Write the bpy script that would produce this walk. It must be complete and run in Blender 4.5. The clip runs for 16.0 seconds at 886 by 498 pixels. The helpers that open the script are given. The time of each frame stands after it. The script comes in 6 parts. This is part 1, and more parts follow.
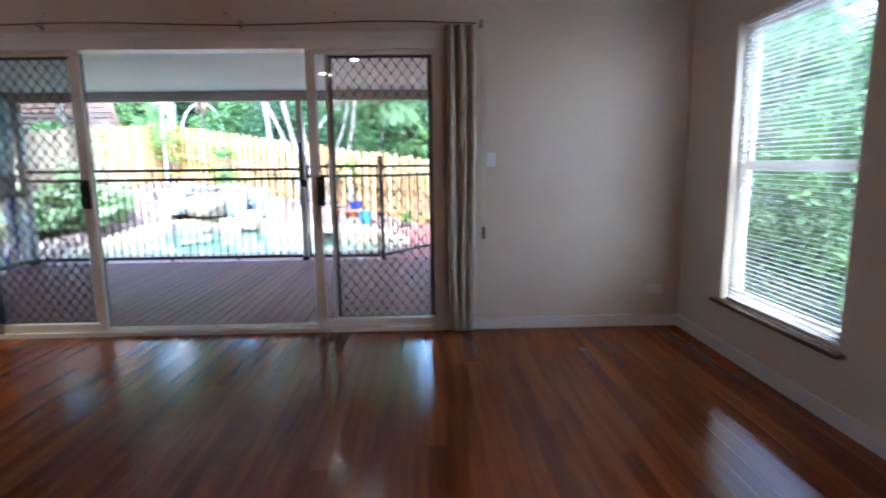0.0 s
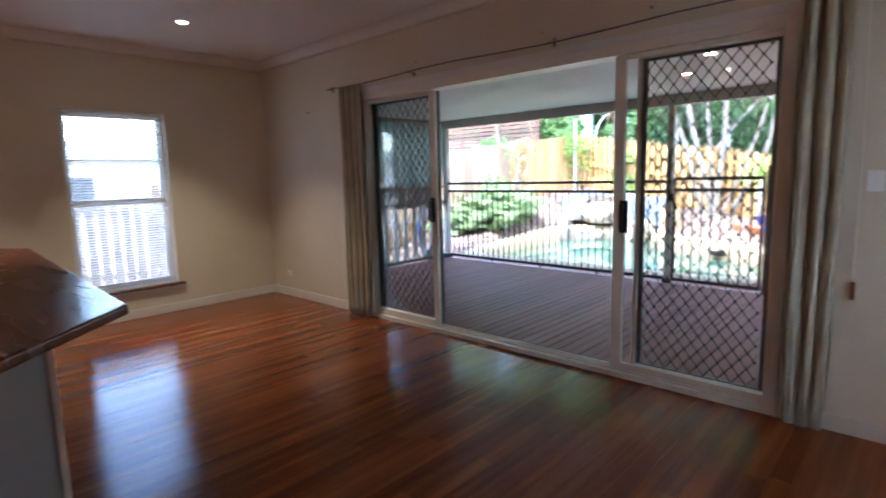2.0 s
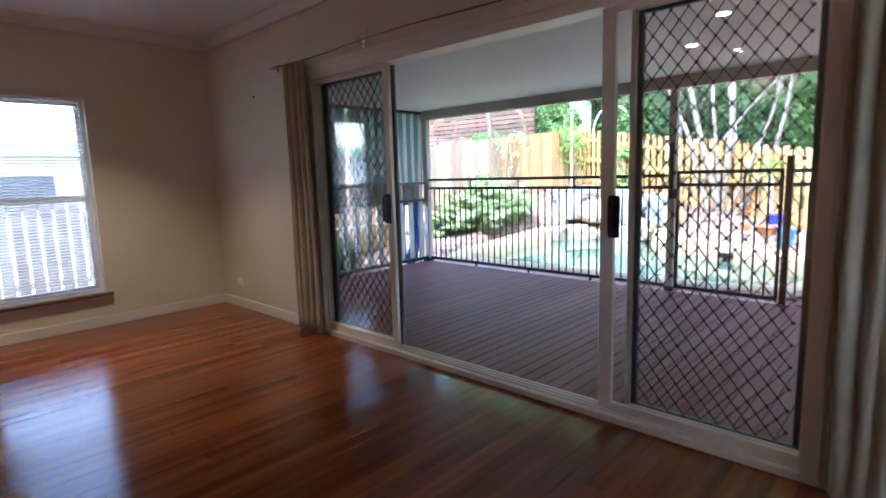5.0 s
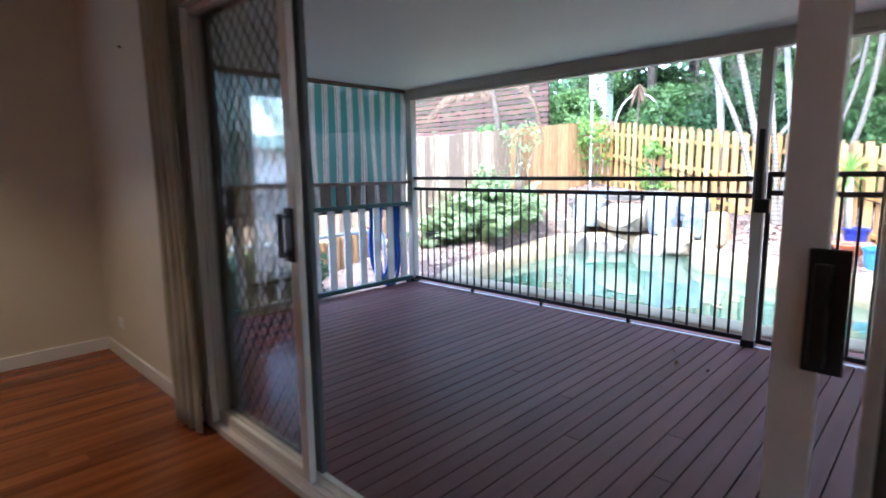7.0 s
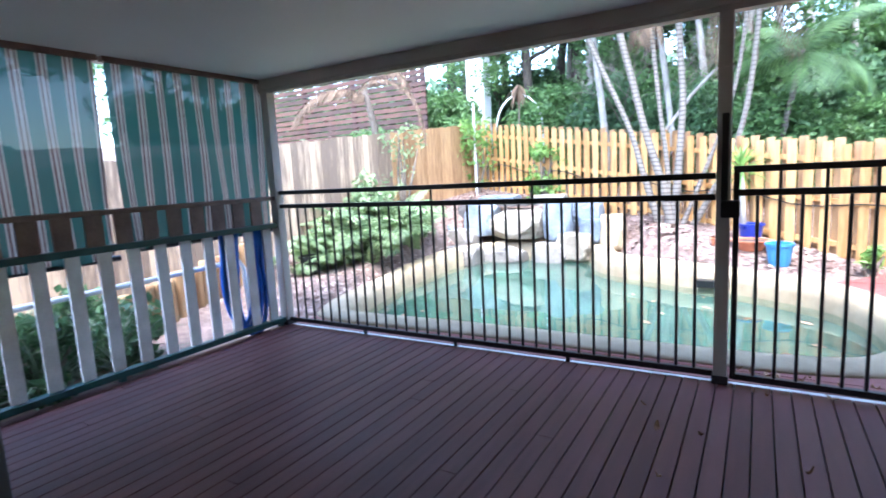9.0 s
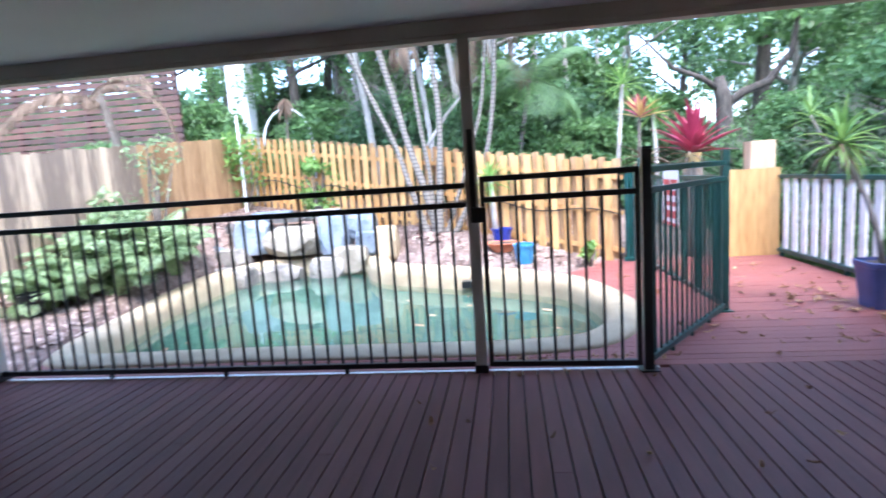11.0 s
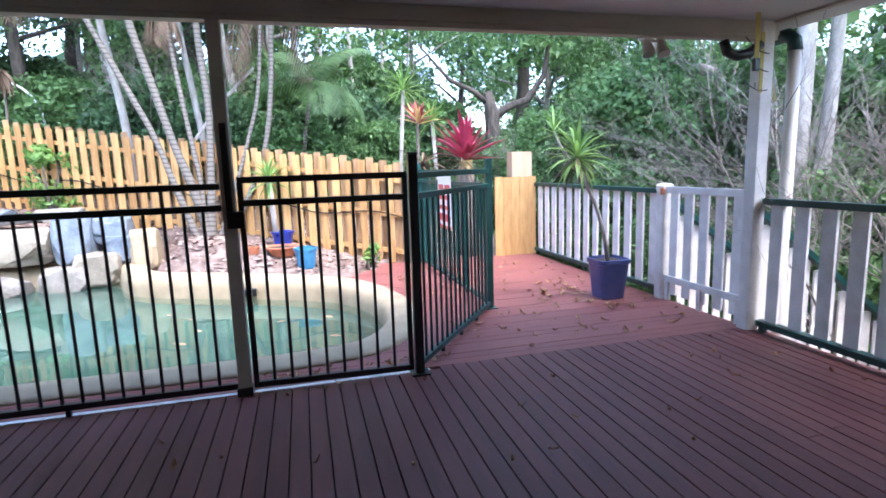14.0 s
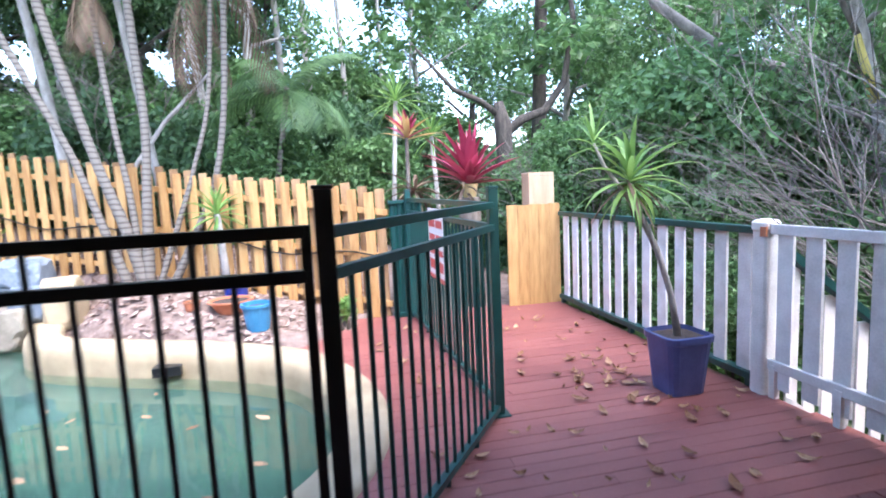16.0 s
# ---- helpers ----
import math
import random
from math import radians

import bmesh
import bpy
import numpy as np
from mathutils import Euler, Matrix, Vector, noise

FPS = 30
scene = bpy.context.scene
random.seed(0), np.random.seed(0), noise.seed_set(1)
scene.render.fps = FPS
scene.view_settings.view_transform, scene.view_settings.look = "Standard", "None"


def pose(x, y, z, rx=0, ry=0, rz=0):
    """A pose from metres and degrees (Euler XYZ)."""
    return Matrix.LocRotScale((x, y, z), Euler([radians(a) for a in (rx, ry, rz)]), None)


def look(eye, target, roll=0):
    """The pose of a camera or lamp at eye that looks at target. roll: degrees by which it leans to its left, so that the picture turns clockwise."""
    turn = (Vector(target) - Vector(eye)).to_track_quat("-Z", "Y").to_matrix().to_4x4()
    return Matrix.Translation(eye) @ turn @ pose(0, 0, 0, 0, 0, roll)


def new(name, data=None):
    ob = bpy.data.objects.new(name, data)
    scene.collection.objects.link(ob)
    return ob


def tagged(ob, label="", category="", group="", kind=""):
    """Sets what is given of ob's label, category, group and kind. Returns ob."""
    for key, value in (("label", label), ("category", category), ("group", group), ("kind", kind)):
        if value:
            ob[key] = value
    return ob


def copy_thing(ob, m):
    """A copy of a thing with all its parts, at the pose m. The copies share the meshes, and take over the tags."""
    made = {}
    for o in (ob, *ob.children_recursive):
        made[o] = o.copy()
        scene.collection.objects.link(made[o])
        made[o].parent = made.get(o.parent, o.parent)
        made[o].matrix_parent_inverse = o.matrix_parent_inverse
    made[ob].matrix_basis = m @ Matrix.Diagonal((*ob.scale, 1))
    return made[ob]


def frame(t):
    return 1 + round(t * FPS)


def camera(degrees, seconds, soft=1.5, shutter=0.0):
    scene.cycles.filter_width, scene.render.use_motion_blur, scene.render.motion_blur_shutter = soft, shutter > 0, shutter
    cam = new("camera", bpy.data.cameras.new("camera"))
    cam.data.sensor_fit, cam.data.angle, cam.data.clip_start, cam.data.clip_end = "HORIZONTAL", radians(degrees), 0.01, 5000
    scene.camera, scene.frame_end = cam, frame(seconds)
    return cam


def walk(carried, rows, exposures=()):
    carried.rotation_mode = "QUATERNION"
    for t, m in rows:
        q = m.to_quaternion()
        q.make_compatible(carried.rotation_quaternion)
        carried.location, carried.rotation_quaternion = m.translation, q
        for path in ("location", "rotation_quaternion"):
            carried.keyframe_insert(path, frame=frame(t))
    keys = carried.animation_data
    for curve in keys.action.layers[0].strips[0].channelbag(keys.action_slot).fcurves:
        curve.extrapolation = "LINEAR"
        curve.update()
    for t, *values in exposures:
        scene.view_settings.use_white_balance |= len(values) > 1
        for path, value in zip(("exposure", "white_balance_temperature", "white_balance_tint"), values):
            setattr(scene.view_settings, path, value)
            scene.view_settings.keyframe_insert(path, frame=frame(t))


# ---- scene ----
cam = camera(79.7, 16.0, soft=1.7, shutter=0.5)
PATH = [
    (0, (0.32, -0.373, 1.25), (0.377, 1.602, 0.935), -0.7),
    (0.5, (0.395, -0.185, 1.332), (0.101, 1.767, 1.011), -1.2),
    (1, (0.685, 0.007, 1.343), (-0.044, 1.838, 1.002), -1.7),
    (1.5, (0.848, 0.179, 1.379), (-0.213, 1.845, 1.063), -1.5),
    (2, (1.01, 0.301, 1.363), (-0.342, 1.748, 1.085), -1.5),
    (2.5, (1.17, 0.301, 1.36), (-0.318, 1.612, 1.104), -1.2),
    (3, (1.283, 0.308, 1.353), (-0.174, 1.65, 1.078), -1.4),
    (3.5, (1.352, 0.292, 1.342), (-0.035, 1.702, 1.048), -1.2),
    (3.7, (1.344, 0.312, 1.33), (-0.015, 1.748, 1.029), -0.8),
    (5.8, (0.296, 1.671, 1.3), (-1.065, 3.11, 1.023), -1.9),
    (6, (0.23, 1.798, 1.308), (-1.133, 3.235, 1.031), -1.8),
    (6.5, (-0.024, 2.187, 1.318), (-1.442, 3.572, 1.049), -0.0),
    (7, (-0.317, 2.524, 1.306), (-1.694, 3.944, 1.01), -0.8),
    (7.5, (-0.586, 2.891, 1.288), (-1.86, 4.394, 0.944), -1.7),
    (8, (-0.931, 3.171, 1.309), (-2.144, 4.724, 0.97), -1.5),
    (8.2, (-1.022, 3.258, 1.309), (-2.213, 4.833, 0.991), -2.0),
    (10.3, (-1.192, 3.398, 1.272), (-1.782, 5.289, 0.992), -3.2),
    (10.5, (-1.135, 3.397, 1.277), (-1.657, 5.307, 0.999), -3.5),
    (11, (-1.092, 3.413, 1.273), (-1.348, 5.378, 1.005), -3.9),
    (11.5, (-1.064, 3.42, 1.286), (-1.06, 5.402, 1.015), -4.0),
    (12, (-1.029, 3.416, 1.287), (-0.785, 5.383, 1.022), -4.0),
    (12.5, (-1.008, 3.411, 1.289), (-0.602, 5.351, 1.026), -3.8),
    (13, (-0.984, 3.432, 1.285), (-0.491, 5.352, 1.016), -3.3),
    (13.5, (-0.949, 3.459, 1.287), (-0.455, 5.376, 1.003), -2.5),
    (14, (-0.922, 3.582, 1.28), (-0.424, 5.495, 0.975), -1.8),
    (14.5, (-0.814, 3.96, 1.285), (-0.278, 5.864, 0.99), -3.5),
    (15, (-0.675, 4.328, 1.292), (-0.161, 6.241, 1.013), -2.3),
    (15.5, (-0.522, 4.765, 1.329), (-0.083, 6.698, 1.066), -1.3),
    (16, (-0.291, 5.156, 1.351), (0.152, 7.092, 1.118), -2.7),
]
EXPOSURE = [(0.0, 5.0, 5300, 6), (2.5, 4.75, 5750, 7), (6.0, 4.5, 5700, 9), (8.0, 4.05, 5550, 11), (10.3, 3.68, 5550, 12), (12.5, 3.47, 5700, 14), (16.0, 3.29, 5800, 14)]
walk(cam, [(t, look(eye, target, roll)) for t, eye, target, roll in PATH], EXPOSURE)

# ---- light ----
world = bpy.data.worlds.new("sky")
scene.world = world
world.use_nodes = True
_sky = world.node_tree.nodes.new("ShaderNodeTexSky")
_sky.sky_type, _sky.sun_disc = "NISHITA", False
_sky.sun_elevation, _sky.sun_rotation = radians(60), radians(158)
_sky.air_density, _sky.dust_density, _sky.ozone_density = 1.0, 2.0, 1.0
_bg = world.node_tree.nodes["Background"]
_bg.inputs["Strength"].default_value = 0.15
world.node_tree.links.new(_sky.outputs["Color"], _bg.inputs["Color"])
_sun = bpy.data.lights.new("sun", "SUN")
_sun.energy, _sun.angle, _sun.color = 0.5, radians(40), (1.0, 0.97, 0.92)
sun = new("sun", _sun)
sun.matrix_world = look((2.0, 4.0, 9.3), (0, 9, 0))



# ---- materials ----
def _nodes(name):
    m = bpy.data.materials.new(name)
    m.use_nodes = True
    nt = m.node_tree
    return m, nt, nt.nodes["Principled BSDF"]


def mat(name, c1, c2, rough=0.6, scale=6.0, fine=60.0, bump=0.15, metal=0.0, stretch=(1, 1, 1), rand=0.0, spec=0.5, coat=0.0, island=False, rvar=0.1):
    """A surface whose colour drifts between c1 and c2 at two scales, with fine relief."""
    m, nt, b = _nodes(name)
    N, K = nt.nodes.new, nt.links.new
    geo, mp = N("ShaderNodeNewGeometry"), N("ShaderNodeMapping")
    mp.inputs["Scale"].default_value = stretch
    K(geo.outputs["Position"], mp.inputs["Vector"])
    big, small = N("ShaderNodeTexNoise"), N("ShaderNodeTexNoise")
    big.inputs["Scale"].default_value, big.inputs["Detail"].default_value = scale, 5
    small.inputs["Scale"].default_value, small.inputs["Detail"].default_value = fine, 3
    K(mp.outputs["Vector"], big.inputs["Vector"]), K(mp.outputs["Vector"], small.inputs["Vector"])
    add = N("ShaderNodeMath")
    add.operation = "MULTIPLY_ADD"
    K(small.outputs["Fac"], add.inputs[0])
    add.inputs[1].default_value = 0.35
    K(big.outputs["Fac"], add.inputs[2])
    fac = add.outputs[0]
    if rand:
        src = geo.outputs["Random Per Island"] if island else N("ShaderNodeObjectInfo").outputs["Random"]
        r = N("ShaderNodeMath")
        r.operation = "MULTIPLY_ADD"
        K(src, r.inputs[0])
        r.inputs[1].default_value = rand
        K(fac, r.inputs[2])
        s = N("ShaderNodeMath")
        s.operation = "SUBTRACT"
        K(r.outputs[0], s.inputs[0])
        s.inputs[1].default_value = rand * 0.5
        fac = s.outputs[0]
    ramp = N("ShaderNodeValToRGB")
    ramp.color_ramp.elements[0].position, ramp.color_ramp.elements[1].position = 0.45, 0.92
    ramp.color_ramp.elements[0].color, ramp.color_ramp.elements[1].color = (*c1, 1), (*c2, 1)
    K(fac, ramp.inputs["Fac"])
    K(ramp.outputs["Color"], b.inputs["Base Color"])
    rr = N("ShaderNodeMapRange")
    rr.inputs["To Min"].default_value, rr.inputs["To Max"].default_value = max(rough - rvar, 0.02), min(rough + rvar, 1.0)
    K(big.outputs["Fac"], rr.inputs["Value"])
    K(rr.outputs["Result"], b.inputs["Roughness"])
    b.inputs["Metallic"].default_value = metal
    b.inputs["Specular IOR Level"].default_value = spec
    b.inputs["Coat Weight"].default_value, b.inputs["Coat Roughness"].default_value = coat, 0.12
    if bump:
        bp = N("ShaderNodeBump")
        bp.inputs["Strength"].default_value, bp.inputs["Distance"].default_value = bump, 0.01
        K(small.outputs["Fac"], bp.inputs["Height"])
        K(bp.outputs["Normal"], b.inputs["Normal"])
    return m


def clear(name, colour=(1, 1, 1), rough=0.02, ior=1.45, weight=1.0):
    m, nt, b = _nodes(name)
    b.inputs["Base Color"].default_value = (*colour, 1)
    b.inputs["Roughness"].default_value, b.inputs["IOR"].default_value = rough, ior
    b.inputs["Transmission Weight"].default_value = weight
    return m


def leafy(name, c1, c2, rough=0.5, trans=0.3, scale=3.0):
    """Foliage: each leaf its own shade, part of the light coming through."""
    m, nt, b = _nodes(name)
    N, K = nt.nodes.new, nt.links.new
    geo, noi, mixf = N("ShaderNodeNewGeometry"), N("ShaderNodeTexNoise"), N("ShaderNodeMath")
    noi.inputs["Scale"].default_value = scale
    K(geo.outputs["Position"], noi.inputs["Vector"])
    mixf.operation = "MULTIPLY_ADD"
    K(geo.outputs["Random Per Island"], mixf.inputs[0])
    mixf.inputs[1].default_value = 0.6
    K(noi.outputs["Fac"], mixf.inputs[2])
    ramp = N("ShaderNodeValToRGB")
    ramp.color_ramp.elements[0].position, ramp.color_ramp.elements[1].position = 0.35, 1.05
    ramp.color_ramp.elements[0].color, ramp.color_ramp.elements[1].color = (*c1, 1), (*c2, 1)
    K(mixf.outputs[0], ramp.inputs["Fac"])
    K(ramp.outputs["Color"], b.inputs["Base Color"])
    b.inputs["Roughness"].default_value = rough
    tr, mx = N("ShaderNodeBsdfTranslucent"), N("ShaderNodeMixShader")
    K(ramp.outputs["Color"], tr.inputs["Color"])
    mx.inputs["Fac"].default_value = trans
    K(b.outputs[0], mx.inputs[1]), K(tr.outputs[0], mx.inputs[2])
    K(mx.outputs[0], nt.nodes["Material Output"].inputs["Surface"])
    return m


def glow(name, colour, strength):
    m, nt, b = _nodes(name)
    b.inputs["Emission Color"].default_value, b.inputs["Emission Strength"].default_value = (*colour, 1), strength
    return m


M_WALL = mat("cream_wall_paint", (0.61, 0.54, 0.42), (0.67, 0.60, 0.48), 0.75, 1.5, 180, 0.05)
M_CEIL = mat("ceiling_paint", (0.68, 0.64, 0.60), (0.74, 0.70, 0.66), 0.8, 1.2, 150, 0.04)
M_TRIM = mat("white_gloss_paint", (0.66, 0.63, 0.58), (0.74, 0.71, 0.66), 0.4, 3, 120, 0.05)
M_BOARD = mat("polished_timber_boards", (0.135, 0.031, 0.008), (0.285, 0.078, 0.020), 0.15, 2, 30, 0.006, stretch=(9, 0.5, 1), rand=0.34, spec=0.40, coat=0.0, rvar=0.03)
M_JOINT = mat("floor_joint", (0.02, 0.008, 0.004), (0.04, 0.015, 0.008), 0.6)
M_ALU = mat("white_powder_coat", (0.72, 0.66, 0.58), (0.80, 0.74, 0.66), 0.35, 4, 200, 0.03)
M_GREYALU = mat("grey_powder_coat", (0.07, 0.075, 0.08), (0.11, 0.115, 0.12), 0.45, 5, 150, 0.05)
M_BLACK = mat("black_powder_coat", (0.006, 0.007, 0.008), (0.015, 0.016, 0.017), 0.35, 6, 150, 0.05)
M_GREEN = mat("dark_green_powder_coat", (0.003, 0.035, 0.030), (0.008, 0.06, 0.052), 0.4, 6, 120, 0.06)
M_GLASS = clear("pane_glass")
M_TINT = clear("tinted_glass", (0.62, 0.66, 0.66))
M_CURT = mat("olive_grey_curtain", (0.34, 0.30, 0.215), (0.47, 0.42, 0.315), 0.9, 4, 250, 0.25)
M_SILL = mat("stained_timber_sill", (0.07, 0.025, 0.012), (0.16, 0.06, 0.028), 0.4, 4, 60, 0.1, stretch=(6, 1, 6))
M_TOP = mat("varnished_benchtop", (0.082, 0.021, 0.010), (0.118, 0.033, 0.015), 0.27, 2.5, 40, 0.01, stretch=(1, 5, 1), spec=0.4, rvar=0.03)
M_LAM = mat("white_laminate", (0.30, 0.30, 0.32), (0.35, 0.35, 0.37), 0.5, 3, 120, 0.03)
M_STEEL = mat("stainless_steel", (0.55, 0.55, 0.56), (0.65, 0.65, 0.66), 0.22, 10, 200, 0.05, metal=1.0)
M_PLASTIC = mat("white_plastic", (0.75, 0.74, 0.71), (0.8, 0.79, 0.76), 0.35, 8, 100, 0.02)
M_SLAT = mat("white_blind_slat", (0.72, 0.72, 0.70), (0.8, 0.8, 0.78), 0.4, 8, 100, 0.02)
M_LAMP = glow("lamp_glow", (1.0, 0.86, 0.66), 3.0)
# Same red hue as M_DECK2, darkened in colour for the verandah's shade.
M_DECK = mat("shade_toned_deck_boards", (0.106, 0.033, 0.031), (0.172, 0.064, 0.058), 0.5, 2.2, 45, 0.2, stretch=(8, 1, 1), rand=0.35, rvar=0.12, spec=0.32)
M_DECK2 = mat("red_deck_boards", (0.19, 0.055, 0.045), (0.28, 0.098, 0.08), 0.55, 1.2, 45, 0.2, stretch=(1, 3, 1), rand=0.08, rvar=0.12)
# Near-black colour standing in for the shade below the deck boards.
M_GAPSHADE = mat("deck_gap_shade", (0.02, 0.015, 0.014), (0.04, 0.03, 0.028), 0.8)
M_BEAM = mat("cream_painted_beam", (0.40, 0.355, 0.30), (0.50, 0.45, 0.385), 0.55, 3, 90, 0.08)
M_SOFFIT = mat("white_soffit_sheet", (0.60, 0.60, 0.60), (0.67, 0.67, 0.67), 0.6, 1.2, 120, 0.04)
M_WHITEW = mat("weathered_white_paint", (0.58, 0.55, 0.51), (0.80, 0.77, 0.73), 0.6, 7, 70, 0.2, rand=0.25)
M_ORANGE = mat("golden_stained_paling", (0.31, 0.155, 0.045), (0.52, 0.31, 0.115), 0.65, 4, 60, 0.3, stretch=(6, 6, 0.8), rand=0.4)
M_GREYP = mat("weathered_paling", (0.16, 0.115, 0.08), (0.45, 0.335, 0.22), 0.8, 4, 60, 0.3, stretch=(6, 6, 0.8), rand=0.75)
M_COPING = mat("sandy_coping_render", (0.29, 0.225, 0.135), (0.42, 0.335, 0.21), 0.8, 5, 130, 0.5)
M_POOL = mat("pale_green_pool_plaster", (0.055, 0.11, 0.088), (0.115, 0.19, 0.152), 0.7, 1.5, 40, 0.1)
M_ROCK = mat("pale_grey_boulder", (0.075, 0.068, 0.06), (0.25, 0.225, 0.19), 0.85, 3, 26, 0.8, rand=0.5)
M_ROCKB = mat("blue_grey_boulder", (0.075, 0.095, 0.12), (0.21, 0.245, 0.28), 0.85, 3, 26, 0.8, rand=0.4)
M_MULCH = mat("bark_mulch", (0.11, 0.07, 0.052), (0.30, 0.22, 0.18), 0.95, 9, 60, 1.0)
M_CHIP = mat("wood_chip", (0.14, 0.08, 0.06), (0.46, 0.35, 0.29), 0.9, 20, 60, 0.3, rand=0.9, island=True)
M_EARTH = mat("leaf_litter_ground", (0.05, 0.035, 0.02), (0.14, 0.10, 0.06), 0.95, 3, 30, 1.0)
M_DEADLEAF = mat("dry_leaf", (0.20, 0.09, 0.04), (0.44, 0.27, 0.15), 0.8, 20, 80, 0.2, rand=0.8, island=True)
M_BARK = mat("grey_bark", (0.07, 0.055, 0.042), (0.20, 0.165, 0.13), 0.9, 5, 40, 0.8, stretch=(4, 4, 1))
M_TANP = mat("tan_back_paling", (0.21, 0.115, 0.05), (0.40, 0.25, 0.12), 0.8, 4, 60, 0.3, stretch=(6, 6, 0.8), rand=0.5)
M_CREAMROCK = mat("cream_sandstone_block", (0.18, 0.155, 0.115), (0.34, 0.30, 0.23), 0.85, 3, 26, 0.7, rand=0.3)
M_DARKBARK = mat("dark_rough_bark", (0.03, 0.025, 0.02), (0.10, 0.082, 0.066), 0.95, 5, 40, 0.9, stretch=(4, 4, 1))
M_TWIG = mat("grey_twig", (0.11, 0.095, 0.08), (0.25, 0.22, 0.185), 0.9, 5, 40, 0.4)
M_PALEBARK = mat("pale_gum_bark", (0.19, 0.17, 0.145), (0.42, 0.39, 0.35), 0.8, 4, 30, 0.4, stretch=(3, 3, 1))
M_LEAF = leafy("forest_leaves", (0.04, 0.09, 0.03), (0.15, 0.27, 0.09), trans=0.4)
M_LEAFD = leafy("dark_forest_leaves", (0.028, 0.065, 0.03), (0.10, 0.19, 0.075), trans=0.4)
M_LEAFL = leafy("bright_leaves", (0.07, 0.17, 0.035), (0.26, 0.42, 0.11), trans=0.4)
M_FERN = leafy("pale_shrub_leaves", (0.085, 0.135, 0.055), (0.27, 0.36, 0.17), trans=0.4)
M_PALM = leafy("palm_fronds", (0.035, 0.08, 0.028), (0.115, 0.20, 0.07), trans=0.4)
M_STRAP = leafy("variegated_strap_leaves", (0.025, 0.06, 0.022), (0.20, 0.25, 0.15), trans=0.25)
M_DRYPALM = leafy("dry_palm_thatch", (0.06, 0.04, 0.025), (0.18, 0.122, 0.078), 0.9, 0.15)
M_REDLEAF = leafy("crimson_bromeliad", (0.17, 0.012, 0.03), (0.46, 0.06, 0.11), 0.35, 0.25)
M_YELLEAF = leafy("pale_yellow_bromeliad", (0.45, 0.28, 0.08), (0.75, 0.55, 0.25), 0.4, 0.3)
M_POT = mat("blue_glazed_pot", (0.04, 0.055, 0.16), (0.075, 0.095, 0.23), 0.35, 5, 60, 0.1)
M_POTB = mat("bright_blue_pot", (0.03, 0.16, 0.30), (0.06, 0.24, 0.42), 0.4, 6, 60, 0.05)
M_POTD = mat("cobalt_pot", (0.01, 0.02, 0.16), (0.02, 0.04, 0.28), 0.3, 6, 60, 0.05)
M_TERRA = mat("terracotta", (0.36, 0.11, 0.05), (0.52, 0.20, 0.10), 0.8, 6, 60, 0.2)
M_SOIL = mat("potting_soil", (0.03, 0.02, 0.015), (0.08, 0.055, 0.04), 0.95, 20, 80, 0.8)
M_HOSE = mat("blue_hose", (0.01, 0.09, 0.42), (0.02, 0.14, 0.55), 0.4, 10, 80, 0.05)
M_PVC = mat("pale_pvc_pipe", (0.62, 0.64, 0.66), (0.72, 0.74, 0.76), 0.4, 6, 60, 0.03)
M_BROWNW = mat("brown_painted_slat", (0.10, 0.06, 0.045), (0.20, 0.13, 0.10), 0.7, 6, 60, 0.2, rand=0.3)
M_REDWOOD = mat("red_brown_batten", (0.036, 0.016, 0.011), (0.085, 0.037, 0.024), 0.7, 4, 60, 0.2, rand=0.4)
M_YELLOW = mat("yellow_strap", (0.40, 0.31, 0.06), (0.52, 0.42, 0.12), 0.7, 8, 80, 0.1)
M_SIGNW = mat("sign_white", (0.70, 0.68, 0.68), (0.78, 0.76, 0.76), 0.4, 8, 80, 0.02)
M_SIGNR = mat("sign_red", (0.45, 0.03, 0.04), (0.55, 0.05, 0.06), 0.4, 8, 80, 0.02)
M_SIGNB = mat("sign_blue", (0.08, 0.12, 0.36), (0.12, 0.16, 0.42), 0.4, 8, 80, 0.02)
M_ROOF = mat("pale_green_roof", (0.34, 0.52, 0.44), (0.42, 0.60, 0.52), 0.5, 3, 60, 0.1)
M_HOUSE = mat("pale_weatherboard", (0.62, 0.62, 0.60), (0.72, 0.72, 0.70), 0.6, 3, 60, 0.1)
M_COLUMN = mat("pale_rendered_column", (0.56, 0.58, 0.60), (0.70, 0.72, 0.74), 0.7, 3, 60, 0.1)


# ---- building tools ----
def origin(ob):
    p = Vector((0, 0, 0))
    while ob is not None:
        p += ob.location
        ob = ob.parent
    return p


def part(name, bm, material, parent=None, label="", smooth=False):
    """Links a bmesh, built in world metres, as one mesh object under a thing or part."""
    if parent is not None:
        bmesh.ops.translate(bm, verts=bm.verts, vec=-origin(parent))
    me = bpy.data.meshes.new(name)
    bm.to_mesh(me)
    bm.free()
    me.materials.append(material)
    if smooth:
        for f in me.polygons:
            f.use_smooth = True
    ob = new(name, me)
    ob.parent = parent
    if label:
        ob["label"] = label
    return ob


def thing(name, at, label, category, group=""):
    ob = new(name)
    ob.location = at
    ob.empty_display_size = 0.1
    return tagged(ob, label, category, group)


def setting(name, bm, material, label="", smooth=False):
    return tagged(part(name, bm, material, None, label, smooth), label, kind="structure")


